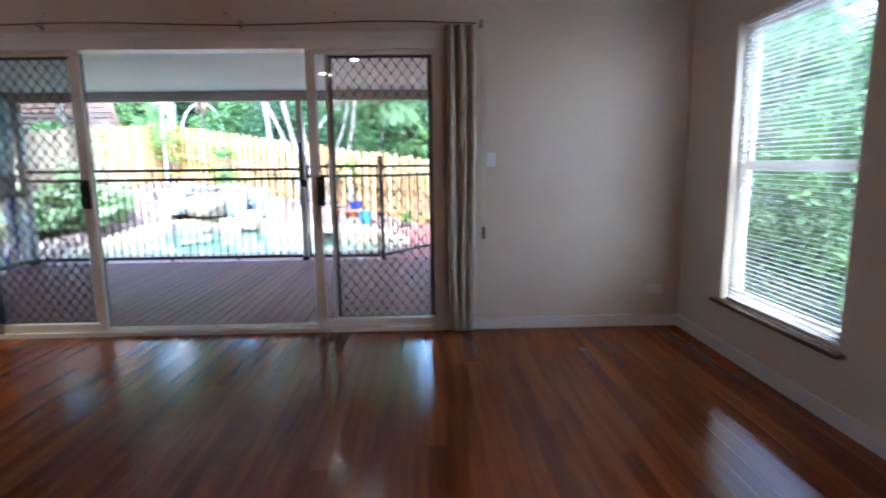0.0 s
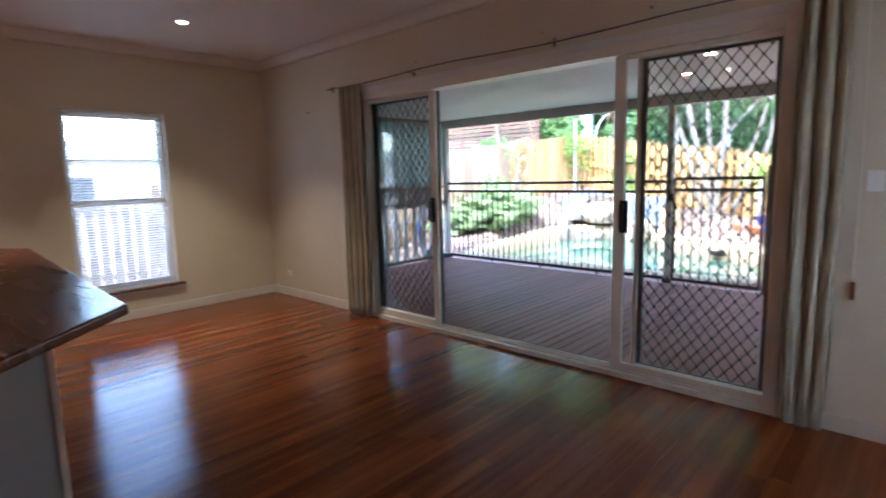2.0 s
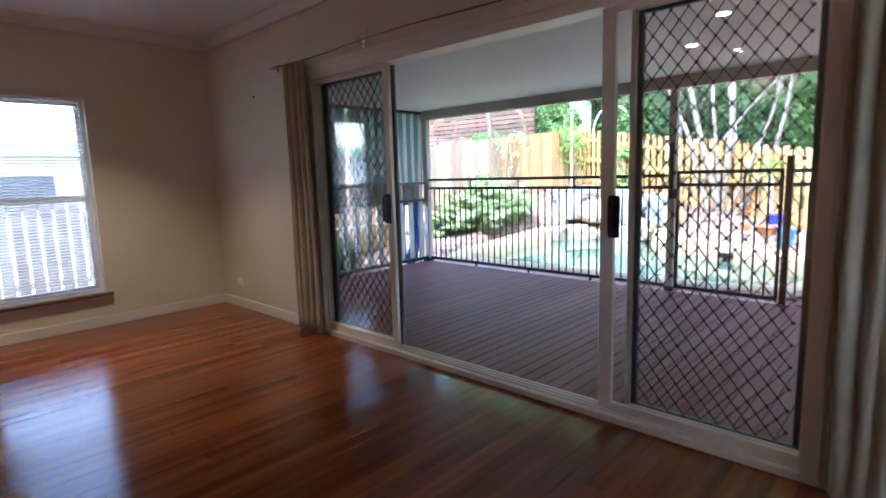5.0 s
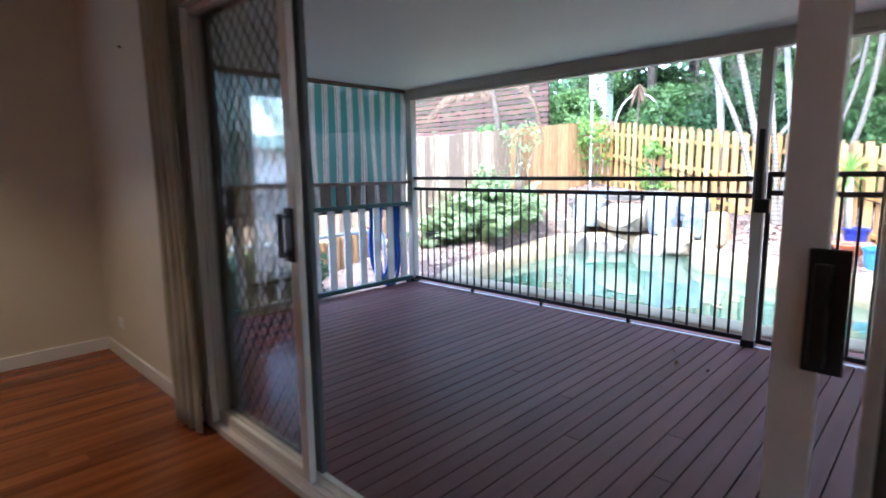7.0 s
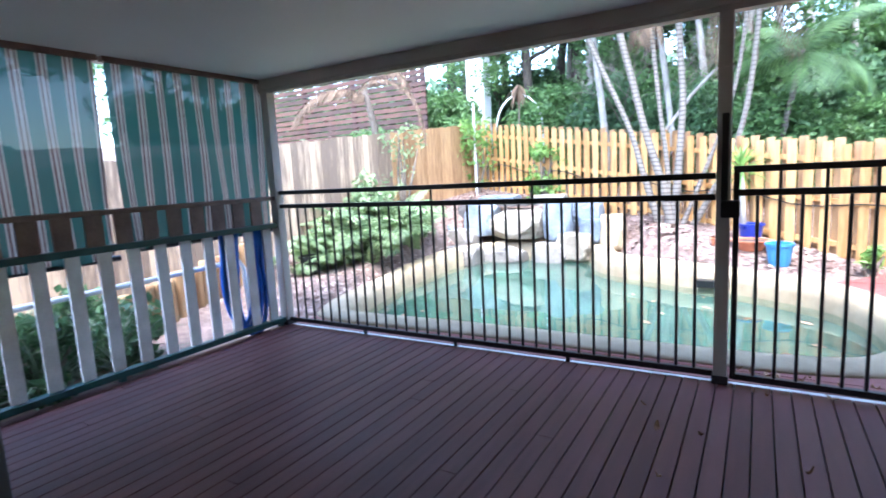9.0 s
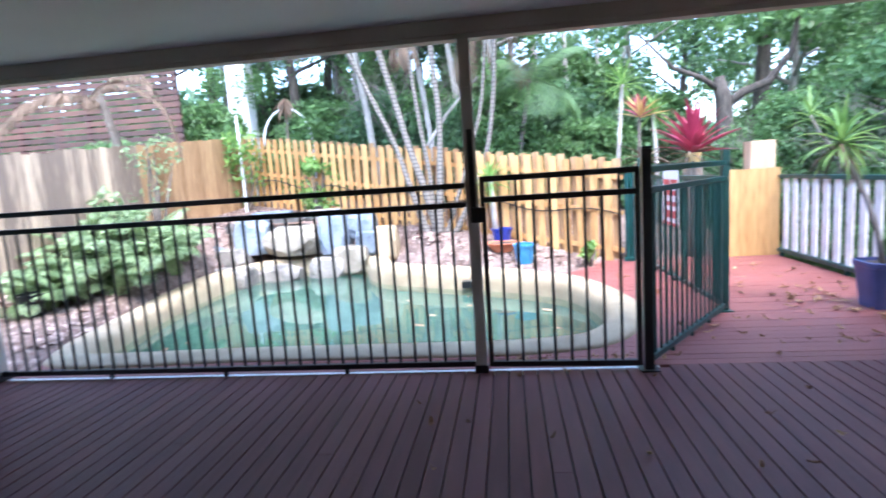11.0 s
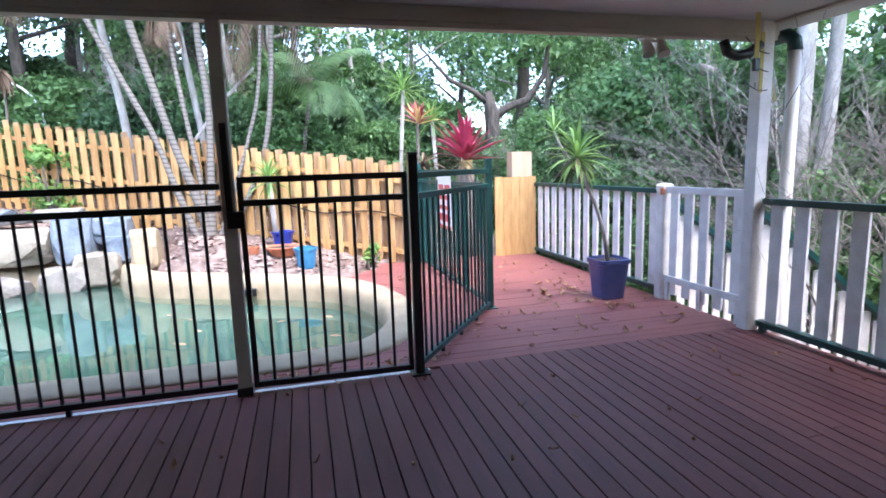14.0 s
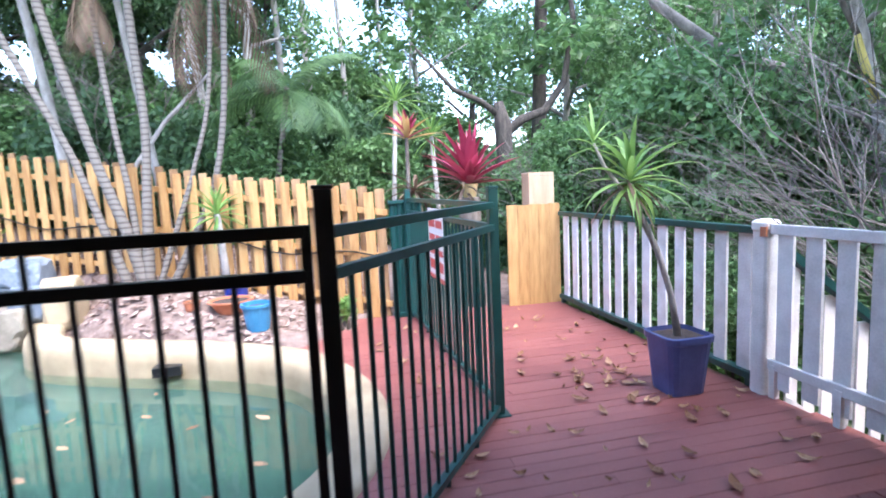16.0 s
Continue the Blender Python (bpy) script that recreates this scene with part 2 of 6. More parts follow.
def raw(name, verts, faces, material, parent=None, label="", smooth=False):
    o = origin(parent) if parent is not None else Vector((0, 0, 0))
    me = bpy.data.meshes.new(name)
    me.from_pydata([(v[0] - o.x, v[1] - o.y, v[2] - o.z) for v in verts], [], faces)
    me.materials.append(material)
    if smooth:
        for f in me.polygons:
            f.use_smooth = True
    ob = new(name, me)
    ob.parent = parent
    if label:
        ob["label"] = label
    return ob


def box(bm, x0, y0, z0, x1, y1, z1, bevel=0.0, m=None):
    v = [bm.verts.new(p) for p in ((x0, y0, z0), (x1, y0, z0), (x1, y1, z0), (x0, y1, z0), (x0, y0, z1), (x1, y0, z1), (x1, y1, z1), (x0, y1, z1))]
    f = [bm.faces.new([v[i] for i in q]) for q in ((3, 2, 1, 0), (4, 5, 6, 7), (0, 1, 5, 4), (1, 2, 6, 5), (2, 3, 7, 6), (3, 0, 4, 7))]
    if m is not None:
        bmesh.ops.transform(bm, matrix=m, verts=v)
    if bevel:
        bmesh.ops.bevel(bm, geom=list({e for g in f for e in g.edges}), offset=bevel, segments=2, affect="EDGES", profile=0.6)
    return bm


def boxes(*rows, bevel=0.0):
    bm = bmesh.new()
    for r in rows:
        box(bm, *r, bevel=bevel)
    return bm


def bar(bm, p0, p1, w, h, bevel=0.0):
    """A rectangular bar between two points, w across and h high."""
    p0, p1 = Vector(p0), Vector(p1)
    d = p1 - p0
    up = Vector((0, 0, 1)) if abs(d.normalized().z) < 0.95 else Vector((0, 1, 0))
    s = d.cross(up).normalized()
    u = s.cross(d).normalized()
    m = Matrix((s, d.normalized(), u)).transposed().to_4x4()
    m.translation = p0
    return box(bm, -w / 2, 0, -h / 2, w / 2, d.length, h / 2, bevel, m)


def tube(bm, points, radii, seg=8, caps=True):
    """A round tube along points."""
    pts = [Vector(p) for p in points]
    if not hasattr(radii, "__len__"):
        radii = [radii] * len(pts)
    rings = []
    side = None
    for i, p in enumerate(pts):
        d = (pts[min(i + 1, len(pts) - 1)] - pts[max(i - 1, 0)]).normalized()
        if side is None:
            side = d.orthogonal().normalized()
        side = (side - d * side.dot(d)).normalized()
        up = d.cross(side)
        rings.append([bm.verts.new(p + radii[i] * (math.cos(a) * side + math.sin(a) * up)) for a in (2 * math.pi * k / seg for k in range(seg))])
    for a, b in zip(rings, rings[1:]):
        for k in range(seg):
            bm.faces.new((a[k], a[(k + 1) % seg], b[(k + 1) % seg], b[k]))
    if caps:
        bm.faces.new(rings[0][::-1]), bm.faces.new(rings[-1])
    return bm


def lathe(bm, rings, centre, seg=24, square=False):
    """Rings of (radius, height) turned round a centre; square gives a four-sided body with soft corners."""
    out = []
    for r, z in rings:
        row = []
        for k in range(seg):
            a = 2 * math.pi * k / seg
            c, s = math.cos(a), math.sin(a)
            q = r / (abs(c) ** 6 + abs(s) ** 6) ** (1 / 6) if square else r
            row.append(bm.verts.new((centre[0] + q * c, centre[1] + q * s, centre[2] + z)))
        out.append(row)
    for a, b in zip(out, out[1:]):
        for k in range(seg):
            bm.faces.new((a[k], a[(k + 1) % seg], b[(k + 1) % seg], b[k]))
    bm.faces.new(out[0][::-1])
    bm.faces.new(out[-1])
    return bm


def unit_mesh(name, material, bevel=0.0):
    """A 1 m block on its base, shared by the pieces made from it."""
    bm = bmesh.new()
    box(bm, -0.5, -0.5, 0, 0.5, 0.5, 1)
    if bevel:
        top = [e for e in bm.edges if all(v.co.z > 0.5 for v in e.verts)]
        bmesh.ops.bevel(bm, geom=top, offset=bevel, segments=1, affect="EDGES")
    me = bpy.data.meshes.new(name)
    bm.to_mesh(me)
    bm.free()
    me.materials.append(material)
    return me


def piece(name, mesh, parent, at, size, turn=0.0, tilt=0.0):
    ob = new(name, mesh)
    ob.parent = parent
    ob.location = Vector(at) - origin(parent)
    ob.scale = size
    ob.rotation_euler = (tilt, 0, turn)
    return ob

# ---- the living room ----
WX0, WX1, WY0, WY1, CEIL = -4.84, 2.24, -2.6, 3.55, 2.68
T = 0.14
DX0, DX1, DTOP = -3.02, 0.43, 2.12
EW, WW = (1.96, 2.97, 0.36, 2.08), (1.535, 2.44, 0.31, 2.045)

setting("wall_north", boxes((WX0 - T, WY1, -0.3, DX0, WY1 + T, 2.9), (DX1, WY1, -0.3, WX1 + T, WY1 + T, 2.9), (DX0, WY1, DTOP, DX1, WY1 + T, 2.9), (DX0, WY1, -0.3, DX1, WY1 + T, -0.02)), M_WALL, "cream painted plaster wall with a wide door opening")


def side_wall(name, x0, x1, win):
    y0, y1, z0, z1 = win
    return setting(name, boxes((x0, WY0 - T, -0.3, x1, y0, 2.9), (x0, y1, -0.3, x1, WY1, 2.9), (x0, y0, -0.3, x1, y1, z0), (x0, y0, z1, x1, y1, 2.9)), M_WALL, "cream painted plaster wall with one window opening")


side_wall("wall_west", WX0 - T, WX0, WW)
side_wall("wall_east", WX1, WX1 + T, EW)
setting("wall_south", boxes((WX0, WY0 - T, -0.3, WX1, WY0, 2.9)), M_WALL, "plain cream painted plaster wall")
setting("ceiling", boxes((WX0, WY0, CEIL, WX1, WY1, CEIL + 0.1)), M_CEIL, "plain painted plasterboard ceiling")
# Unseen slab, added to keep light from above out of the room.
setting("roof", boxes((WX0 - 0.6, WY0 - 0.6, 2.9, WX1 + 0.6, WY1 + T, 3.05)), M_GREYALU, "plain unseen slab over the house that blocks light from above")


def cornice(name, a, b, inward):
    """A coved strip along the top of a wall."""
    bm = bmesh.new()
    a, b, n = Vector(a), Vector(b), Vector(inward)
    prof = [(0, 0), (0.0, -0.09)] + [(0.09 * (1 - math.cos(k * math.pi / 10)), -0.09 + 0.09 * math.sin(k * math.pi / 10)) for k in range(1, 6)]
    ra = [bm.verts.new(a + n * (p + 0.001) + Vector((0, 0, q - 0.001))) for p, q in prof]
    rb = [bm.verts.new(b + n * (p + 0.001) + Vector((0, 0, q - 0.001))) for p, q in prof]
    for k in range(len(prof)):
        j = (k + 1) % len(prof)
        bm.faces.new((ra[k], ra[j], rb[j], rb[k]))
    return setting(name, bm, M_CEIL, "coved plaster cornice strip", True)


cornice("trim_north", (WX0, WY1, CEIL), (WX1, WY1, CEIL), (0, -1, 0))
cornice("trim_west", (WX0, WY0, CEIL), (WX0, WY1, CEIL), (1, 0, 0))
cornice("trim_east", (WX1, WY0, CEIL), (WX1, WY1, CEIL), (-1, 0, 0))


def skirting(name, x0, y0, x1, y1):
    return setting(name, boxes((x0, y0, 0.0, x1, y1, 0.092), bevel=0.004), M_TRIM, "white gloss painted timber skirting board")


skirting("baseboard_north_1", WX0 + 0.018, WY1 - 0.016, DX0 - 0.06, WY1)
skirting("baseboard_north_2", DX1 + 0.06, WY1 - 0.016, WX1 - 0.018, WY1)
skirting("baseboard_west", WX0, WY0, WX0 + 0.016, WY1)
skirting("baseboard_east", WX1 - 0.016, WY0, WX1, WY1)
skirting("baseboard_south", WX0 + 0.018, WY0, WX1 - 0.018, WY0 + 0.016)

floor = setting("floor", boxes((WX0 - 0.02, WY0, -0.3, WX1 + 0.02, WY1 + 0.0, -0.013)), M_JOINT, "polished red-brown hardwood strip floor")


# ---- windows ----
def window(name, x, inward, win, label, slant=0.35):
    y0, y1, z0, z1 = win
    mid = z0 + 0.50 * (z1 - z0)
    xo = x - inward * 0.085
    w = thing(name, (x, (y0 + y1) / 2, z0), label, "window")
    w["kind"] = "structure"
    bm = bmesh.new()
    for a in ((y0, z0, y0 + 0.035, z1), (y1 - 0.035, z0, y1, z1), (y0 + 0.035, z1 - 0.035, y1 - 0.035, z1), (y0 + 0.035, z0, y1 - 0.035, z0 + 0.035)):
        box(bm, xo - 0.03, a[0], a[1], xo + 0.03, a[2], a[3], 0.003)
    part("window_frame", bm, M_ALU, w)
    for k, (a, b, dx) in enumerate(((z0 + 0.035, mid, 0.0), (mid, z1 - 0.035, -0.012 * inward))):
        bm = bmesh.new()
        for q in ((y0 + 0.035, a, y0 + 0.065, b), (y1 - 0.065, a, y1 - 0.035, b), (y0 + 0.065, b - 0.03, y1 - 0.065, b), (y0 + 0.065, a, y1 - 0.065, a + 0.03)):
            box(bm, xo + dx - 0.012, q[0], q[1], xo + dx + 0.012, q[2], q[3], 0.002)
        part("sash", bm, M_ALU, w)
        bm = boxes((xo + dx - 0.002, y0 + 0.06, a + 0.025, xo + dx + 0.002, y1 - 0.06, b - 0.025))
        part("pane", bm, M_GLASS, w).visible_shadow = False
    xi = x + inward * 0.05
    part("window_sill", boxes((min(x - inward * 0.055, xi), y0 - 0.05, z0 - 0.026, max(x - inward * 0.055, xi), y1 + 0.05, z0 - 0.001), bevel=0.005), M_SILL, w, "dark stained timber sill")
    b = thing("venetian_blind", (x - inward * 0.03, (y0 + y1) / 2, z0), "white slatted venetian blind lowered with open slats in a window", "blind", "window blinds")
    xb = x - inward * 0.030
    part("head_rail", boxes((xb - 0.014, y0 + 0.02, z1 - 0.03, xb + 0.014, y1 - 0.02, z1 - 0.002), bevel=0.002), M_SLAT, b)
    part("bottom_rail", boxes((xb - 0.013, y0 + 0.03, z0 + 0.004, xb + 0.013, y1 - 0.03, z0 + 0.018), bevel=0.002), M_SLAT, b)
    me = unit_mesh("slat", M_SLAT)
    n = int((z1 - z0 - 0.07) / 0.026)
    for k in range(n):
        sl = piece("slat", me, b, (xb, (y0 + y1) / 2, z0 + 0.03 + k * 0.026), (0.02, y1 - y0 - 0.06, 0.001))
        sl.rotation_euler.y = -slant * inward
    for yy in (y0 + 0.18, y1 - 0.18):
        bm = bmesh.new()
        tube(bm, [(xb, yy, z0 + 0.018), (xb, yy, z1 - 0.03)], 0.0012, 5)
        part("ladder_cord", bm, M_SLAT, b)
    return w


window("window_1", WX0, 1, WW, "white aluminium sash window with a dark timber sill")
window("window_2", WX1, -1, EW, "white aluminium sash window with a dark timber sill", 0.2)

# ---- sliding door ----
door = thing("sliding_door", ((DX0 + DX1) / 2, WY1 + 0.05, 0.0), "wide white aluminium sliding door standing open with diamond security screens", "sliding door")
bm = bmesh.new()
FY0, FY1 = WY1 - 0.014, WY1 + 0.13
box(bm, DX0, FY0, 0.0, DX0 + 0.05, FY1, DTOP, 0.003)
box(bm, DX1 - 0.05, FY0, 0.0, DX1, FY1, DTOP, 0.003)
box(bm, DX0 + 0.05, FY0, DTOP - 0.06, DX1 - 0.05, FY1, DTOP, 0.003)
box(bm, DX0 + 0.05, FY0, -0.018, DX1 - 0.05, FY1, 0.034, 0.003)
for yy in (0.02, 0.055, 0.09):
    box(bm, DX0 + 0.05, WY1 + yy, 0.034, DX1 - 0.05, WY1 + yy + 0.006, 0.046)
part("door_frame", bm, M_ALU, door)
bm = bmesh.new()
for a in ((DX0 - 0.022, 0.0, DX0, DTOP + 0.055), (DX1, 0.0, DX1 + 0.018, DTOP + 0.055), (DX0, DTOP, DX1, DTOP + 0.055)):
    box(bm, a[0], WY1 - 0.016, a[1], a[2], WY1 - 0.001, a[3], 0.003)
part("architrave", bm, M_TRIM, door)
Z0, Z1 = 0.046, DTOP - 0.06


def glass_leaf(x0, x1, y, handle_x, left=0.055, right=0.055, glazing=M_GLASS):
    """One sliding leaf; the stile at the jamb side is narrow, the meeting stile wide."""
    bm = bmesh.new()
    box(bm, x0, y - 0.015, Z0, x0 + left, y + 0.015, Z1, 0.003)
    box(bm, x1 - right, y - 0.015, Z0, x1, y + 0.015, Z1, 0.003)
    box(bm, x0 + left, y - 0.015, Z0, x1 - right, y + 0.015, Z0 + 0.045, 0.003)
    box(bm, x0 + left, y - 0.015, Z1 - 0.03, x1 - right, y + 0.015, Z1, 0.003)
    leaf = part("glass_leaf", bm, M_ALU, door)
    part("pane", boxes((x0 + left - 0.003, y - 0.003, Z0 + 0.04, x1 - right + 0.005, y + 0.003, Z1 - 0.025)), glazing, leaf).visible_shadow = False
    if handle_x is not None:
        bm = bmesh.new()
        box(bm, handle_x - 0.03, y - 0.024, 0.96, handle_x + 0.03, y - 0.0155, 1.17, 0.004)
        box(bm, handle_x - 0.016, y - 0.062, 0.98, handle_x + 0.008, y - 0.046, 1.15, 0.005)
        for zz in (0.985, 1.13):
            box(bm, handle_x - 0.012, y - 0.05, zz, handle_x + 0.006, y - 0.022, zz + 0.015)
        part("handle", bm, M_BLACK, leaf, "black plastic pull handle")
    return leaf


def screen_leaf(x0, x1, y, rail_z=None):
    bm = bmesh.new()
    s = 0.045
    box(bm, x0, y - 0.012, Z0, x0 + s, y + 0.012, Z1, 0.003)
    box(bm, x1 - s, y - 0.012, Z0, x1, y + 0.012, Z1, 0.003)
    box(bm, x0 + s, y - 0.012, Z0, x1 - s, y + 0.012, Z0 + 0.05, 0.003)
    box(bm, x0 + s, y - 0.012, Z1 - 0.045, x1 - s, y + 0.012, Z1, 0.003)
    leaf = part("screen_leaf", bm, M_GREYALU, door, "dark grey framed security screen")
    # Diamond lattice: crossing bars with a small node where they meet.
    bm = bmesh.new()
    px, pz = 0.078, 0.098
    ax0, ax1, az0, az1 = x0 + s, x1 - s, Z0 + 0.05, Z1 - 0.045
    nx, nz = int((ax1 - ax0) / px) + 2, int((az1 - az0) / pz) + 2
    for i in range(-1, 2 * nx):
        for j in range(-1, 2 * nz):
            if (i + j) % 2:
                continue
            p = Vector((ax0 + i * px / 2, y, az0 + j * pz / 2))
            for sx in (-1, 1):
                q = p + Vector((sx * px / 2, 0, pz / 2))
                if min(p.x, q.x) < ax0 - 0.001 or max(p.x, q.x) > ax1 + 0.001 or p.z < az0 - 0.001 or q.z > az1 + 0.001:
                    continue
                bar(bm, p, q, 0.006, 0.0042)
            if ax0 < p.x < ax1 and az0 < p.z < az1:
                box(bm, p.x - 0.007, y - 0.004, p.z - 0.007, p.x + 0.007, y + 0.004, p.z + 0.007)
    tagged(part("diamond_mesh", bm, M_BLACK, leaf, "black diamond pattern security mesh"), kind="stuff")
    return leaf


glass_leaf(DX0 + 0.05, -2.105, WY1 + 0.038, -2.15, 0.010, 0.055)
glass_leaf(DX0 + 0.05, -2.16, WY1 + 0.073, None, 0.010, 0.04, M_TINT)
screen_leaf(DX0 + 0.05, -2.13, WY1 + 0.108)
glass_leaf(-0.53, DX1 - 0.05, WY1 + 0.038, -0.455, 0.07, 0.010)
glass_leaf(-0.40, DX1 - 0.05, WY1 + 0.073, None, 0.024, 0.010)
screen_leaf(-0.40, DX1 - 0.05, WY1 + 0.108)


# ---- curtains, fittings ----
def curtain(x0, x1, y, folds, label, seed):
    rng = random.Random(seed)
    c = thing("curtain", ((x0 + x1) / 2, y, 0.015), label, "curtain", "door curtains")
    verts, faces = [], []
    nu, nv = folds * 10, 22
    ph = [rng.uniform(-0.5, 0.5) for _ in range(folds + 2)]
    for j in range(nv + 1):
        v = j / nv
        for i in range(nu + 1):
            u = i / nu
            k = u * folds
            sway = ph[int(k)] * (1 - k % 1) + ph[int(k) + 1] * (k % 1)
            amp = 0.026 * (0.75 + 0.25 * v) * (1 + 0.3 * sway)
            x = x0 + (x1 - x0) * u + 0.014 * math.sin(4 * v + 5 * sway) * (1 - v) + 0.012 * math.cos(2 * math.pi * k) * (1 - 0.3 * v)
            yy = y + amp * math.sin(2 * math.pi * k + 1.2 * sway) - 0.01 * math.sin(5 * v + k) * (1 - v)
            verts.append((x, yy, 0.015 + 2.185 * v))
    for j in range(nv):
        for i in range(nu):
            a = j * (nu + 1) + i
            faces.append((a, a + 1, a + nu + 2, a + nu + 1))
    ob = raw("fabric", verts, faces, M_CURT, c, smooth=True)
    md = ob.modifiers.new("thick", "SOLIDIFY")
    md.thickness = 0.003
    return c


curtain(-3.25, -2.94, WY1 - 0.085, 4, "olive grey fabric curtain gathered beside the door frame", 1)
curtain(0.46, 0.66, WY1 - 0.07, 3, "olive grey fabric curtain bunched beside the switch wall", 2)
rod = thing("curtain_wire", (-1.3, WY1 - 0.06, 2.2), "thin grey curtain wire on small wall brackets over the door", "curtain rail")
bm = bmesh.new()
tube(bm, [(-3.42 + 0.41 * k, WY1 - 0.075, 2.213 - 0.012 * math.sin(k * 1.3)) for k in range(11)], 0.005, 6)
part("wire", bm, M_GREYALU, rod)
for xx in (-3.45, -2.3, -0.95, 0.72):
    bm = boxes((xx - 0.012, WY1 - 0.010, 2.19, xx + 0.012, WY1 - 0.0005, 2.25), (xx - 0.006, WY1 - 0.082, 2.205, xx + 0.006, WY1 - 0.010, 2.217), bevel=0.002)
    part("bracket", bm, M_STEEL, rod)
for k, xx in enumerate((-2.28, -1.05, -0.30)):
    bm = bmesh.new()
    tube(bm, [(xx, WY1 - 0.012, 2.30), (xx, WY1 + 0.0, 2.30)], 0.009, 8)
    tagged(part("wall_hook", bm, M_STEEL), "small steel hook fixed above the door frame", "hook", "wall hooks")
bm = bmesh.new()
tube(bm, [(-3.91, WY1 - 0.01, 2.04), (-3.91, WY1, 2.04)], 0.008, 8)
tagged(part("nail", bm, M_BLACK), "small dark picture nail in the wall", "nail")


def plate(name, at, w, h, label, rocker=True, ny=-1):
    t = thing(name, at, label, "switch" if rocker else "power outlet")
    x, y, z = at
    part("cover_plate", boxes((x - w / 2, y - 0.009, z - h / 2, x + w / 2, y - 0.0005, z + h / 2), bevel=0.003), M_PLASTIC, t)
    for dx in ((0,) if rocker else (-0.03, 0.03)):
        part("rocker", boxes((x + dx - 0.009, y - 0.0145, z - 0.012, x + dx + 0.009, y - 0.009, z + 0.014), bevel=0.002), M_PLASTIC, t)
    return t


plate("light_switch", (0.79, WY1, 1.28), 0.066, 0.10, "white plastic light switch on the cream wall")
plate("power_outlet", (2.05, WY1, 0.29), 0.115, 0.073, "white plastic double power outlet near the room corner", False)
plate("power_outlet", (-4.47, WY1, 0.27), 0.115, 0.073, "white plastic double power outlet above the skirting", False)
cleat = thing("cord_cleat", (0.735, WY1, 0.75), "small timber cord cleat hanging beside the curtain", "cleat")
part("toggle", boxes((0.725, WY1 - 0.03, 0.70, 0.748, WY1 - 0.012, 0.79), bevel=0.004), M_SILL, cleat)
bm = bmesh.new()
tube(bm, [(0.736, WY1 - 0.02, 0.79), (0.735, WY1 - 0.018, 1.4), (0.72, WY1 - 0.05, 2.2)], 0.002, 5)
part("cord", bm, M_PLASTIC, cleat)


def downlight(x, y, z, power=None, group="downlights"):
    d = thing("downlight", (x, y, z), "small round recessed downlight with a lit lens", "ceiling light", group)
    bm = bmesh.new()
    lathe(bm, [(0.048, -0.006), (0.052, -0.003), (0.052, 0.0)], (x, y, z), 24)
    part("bezel", bm, M_PLASTIC, d)
    bm = bmesh.new()
    lathe(bm, [(0.034, -0.0085), (0.036, -0.0062)], (x, y, z), 20)
    part("lens", bm, M_LAMP, d, "glowing warm lens")
    if power:
        L = bpy.data.lights.new("downlight_beam", "SPOT")
        L.energy, L.spot_size, L.spot_blend, L.shadow_soft_size, L.color = power, radians(95), 0.7, 0.04, (1.0, 0.80, 0.56)
        o = new("downlight_beam", L)
        o.location = (x, y, z - 0.012)
    return d


downlight(-3.72, 2.25, CEIL, 7)
downlight(-3.9, -0.1, CEIL, 11)
# Two further fittings, unseen, added to brighten the room.
downlight(-1.2, -1.2, CEIL, 11)
downlight(0.6, -0.9, CEIL, 11)

# ---- kitchen bench ----
bench = thing("bench_cabinet", (-2.4, 0.3, 0.0), "white laminate kitchen peninsula cabinet with an angled end panel", "cabinet")


def prism(outline, z0, z1, bevel=0.0):
    bm = bmesh.new()
    lo = [bm.verts.new((x, y, z0)) for x, y in outline]
    hi = [bm.verts.new((x, y, z1)) for x, y in outline]
    n = len(outline)
    bm.faces.new(lo[::-1])
    top = bm.faces.new(hi)
    for k in range(n):
        bm.faces.new((lo[k], lo[(k + 1) % n], hi[(k + 1) % n], hi[k]))
    if bevel:
        bmesh.ops.bevel(bm, geom=list(bm.edges), offset=bevel, segments=3, affect="EDGES", profile=0.6)
    return bm


part("body", prism([(-0.70, 0.0), (-1.46, 0.83), (-3.75, 0.95), (-4.4, 0.45), (-4.4, 0.10), (-1.55, 0.10), (-1.2, -0.2)], 0.0, 0.86, 0.003), M_LAM, bench)
bm = bmesh.new()
bar(bm, (-1.455, 0.842, 0.005), (-1.455, 0.842, 0.855), 0.022, 0.022, 0.003)
part("corner_trim", bm, M_ALU, bench)
wt = thing("worktop", (-2.4, 0.5, 0.86), "dark red-brown varnished timber benchtop with a rounded edge", "worktop")
part("slab", prism([(-0.38, 0.20), (-1.24, 1.07), (-3.95, 1.21), (-4.72, 0.50), (-4.72, -0.05), (-1.6, -0.05), (-0.95, -0.45)], 0.861, 0.901, 0.012), M_TOP, wt)
sink = thing("kitchen_sink", (-3.0, 0.62, 0.901), "stainless steel kitchen sink with a ribbed drainer set in the benchtop", "sink")
bm = bmesh.new()
box(bm, -3.75, 0.30, 0.9015, -2.45, 0.80, 0.907, 0.002)
part("rim", bm, M_STEEL, sink)
bm = bmesh.new()
for k in range(9):
    box(bm, -3.68, 0.36 + 0.045 * k, 0.907, -3.2, 0.375 + 0.045 * k, 0.914, 0.002)
part("drainer_ribs", bm, M_STEEL, sink)
bm = bmesh.new()
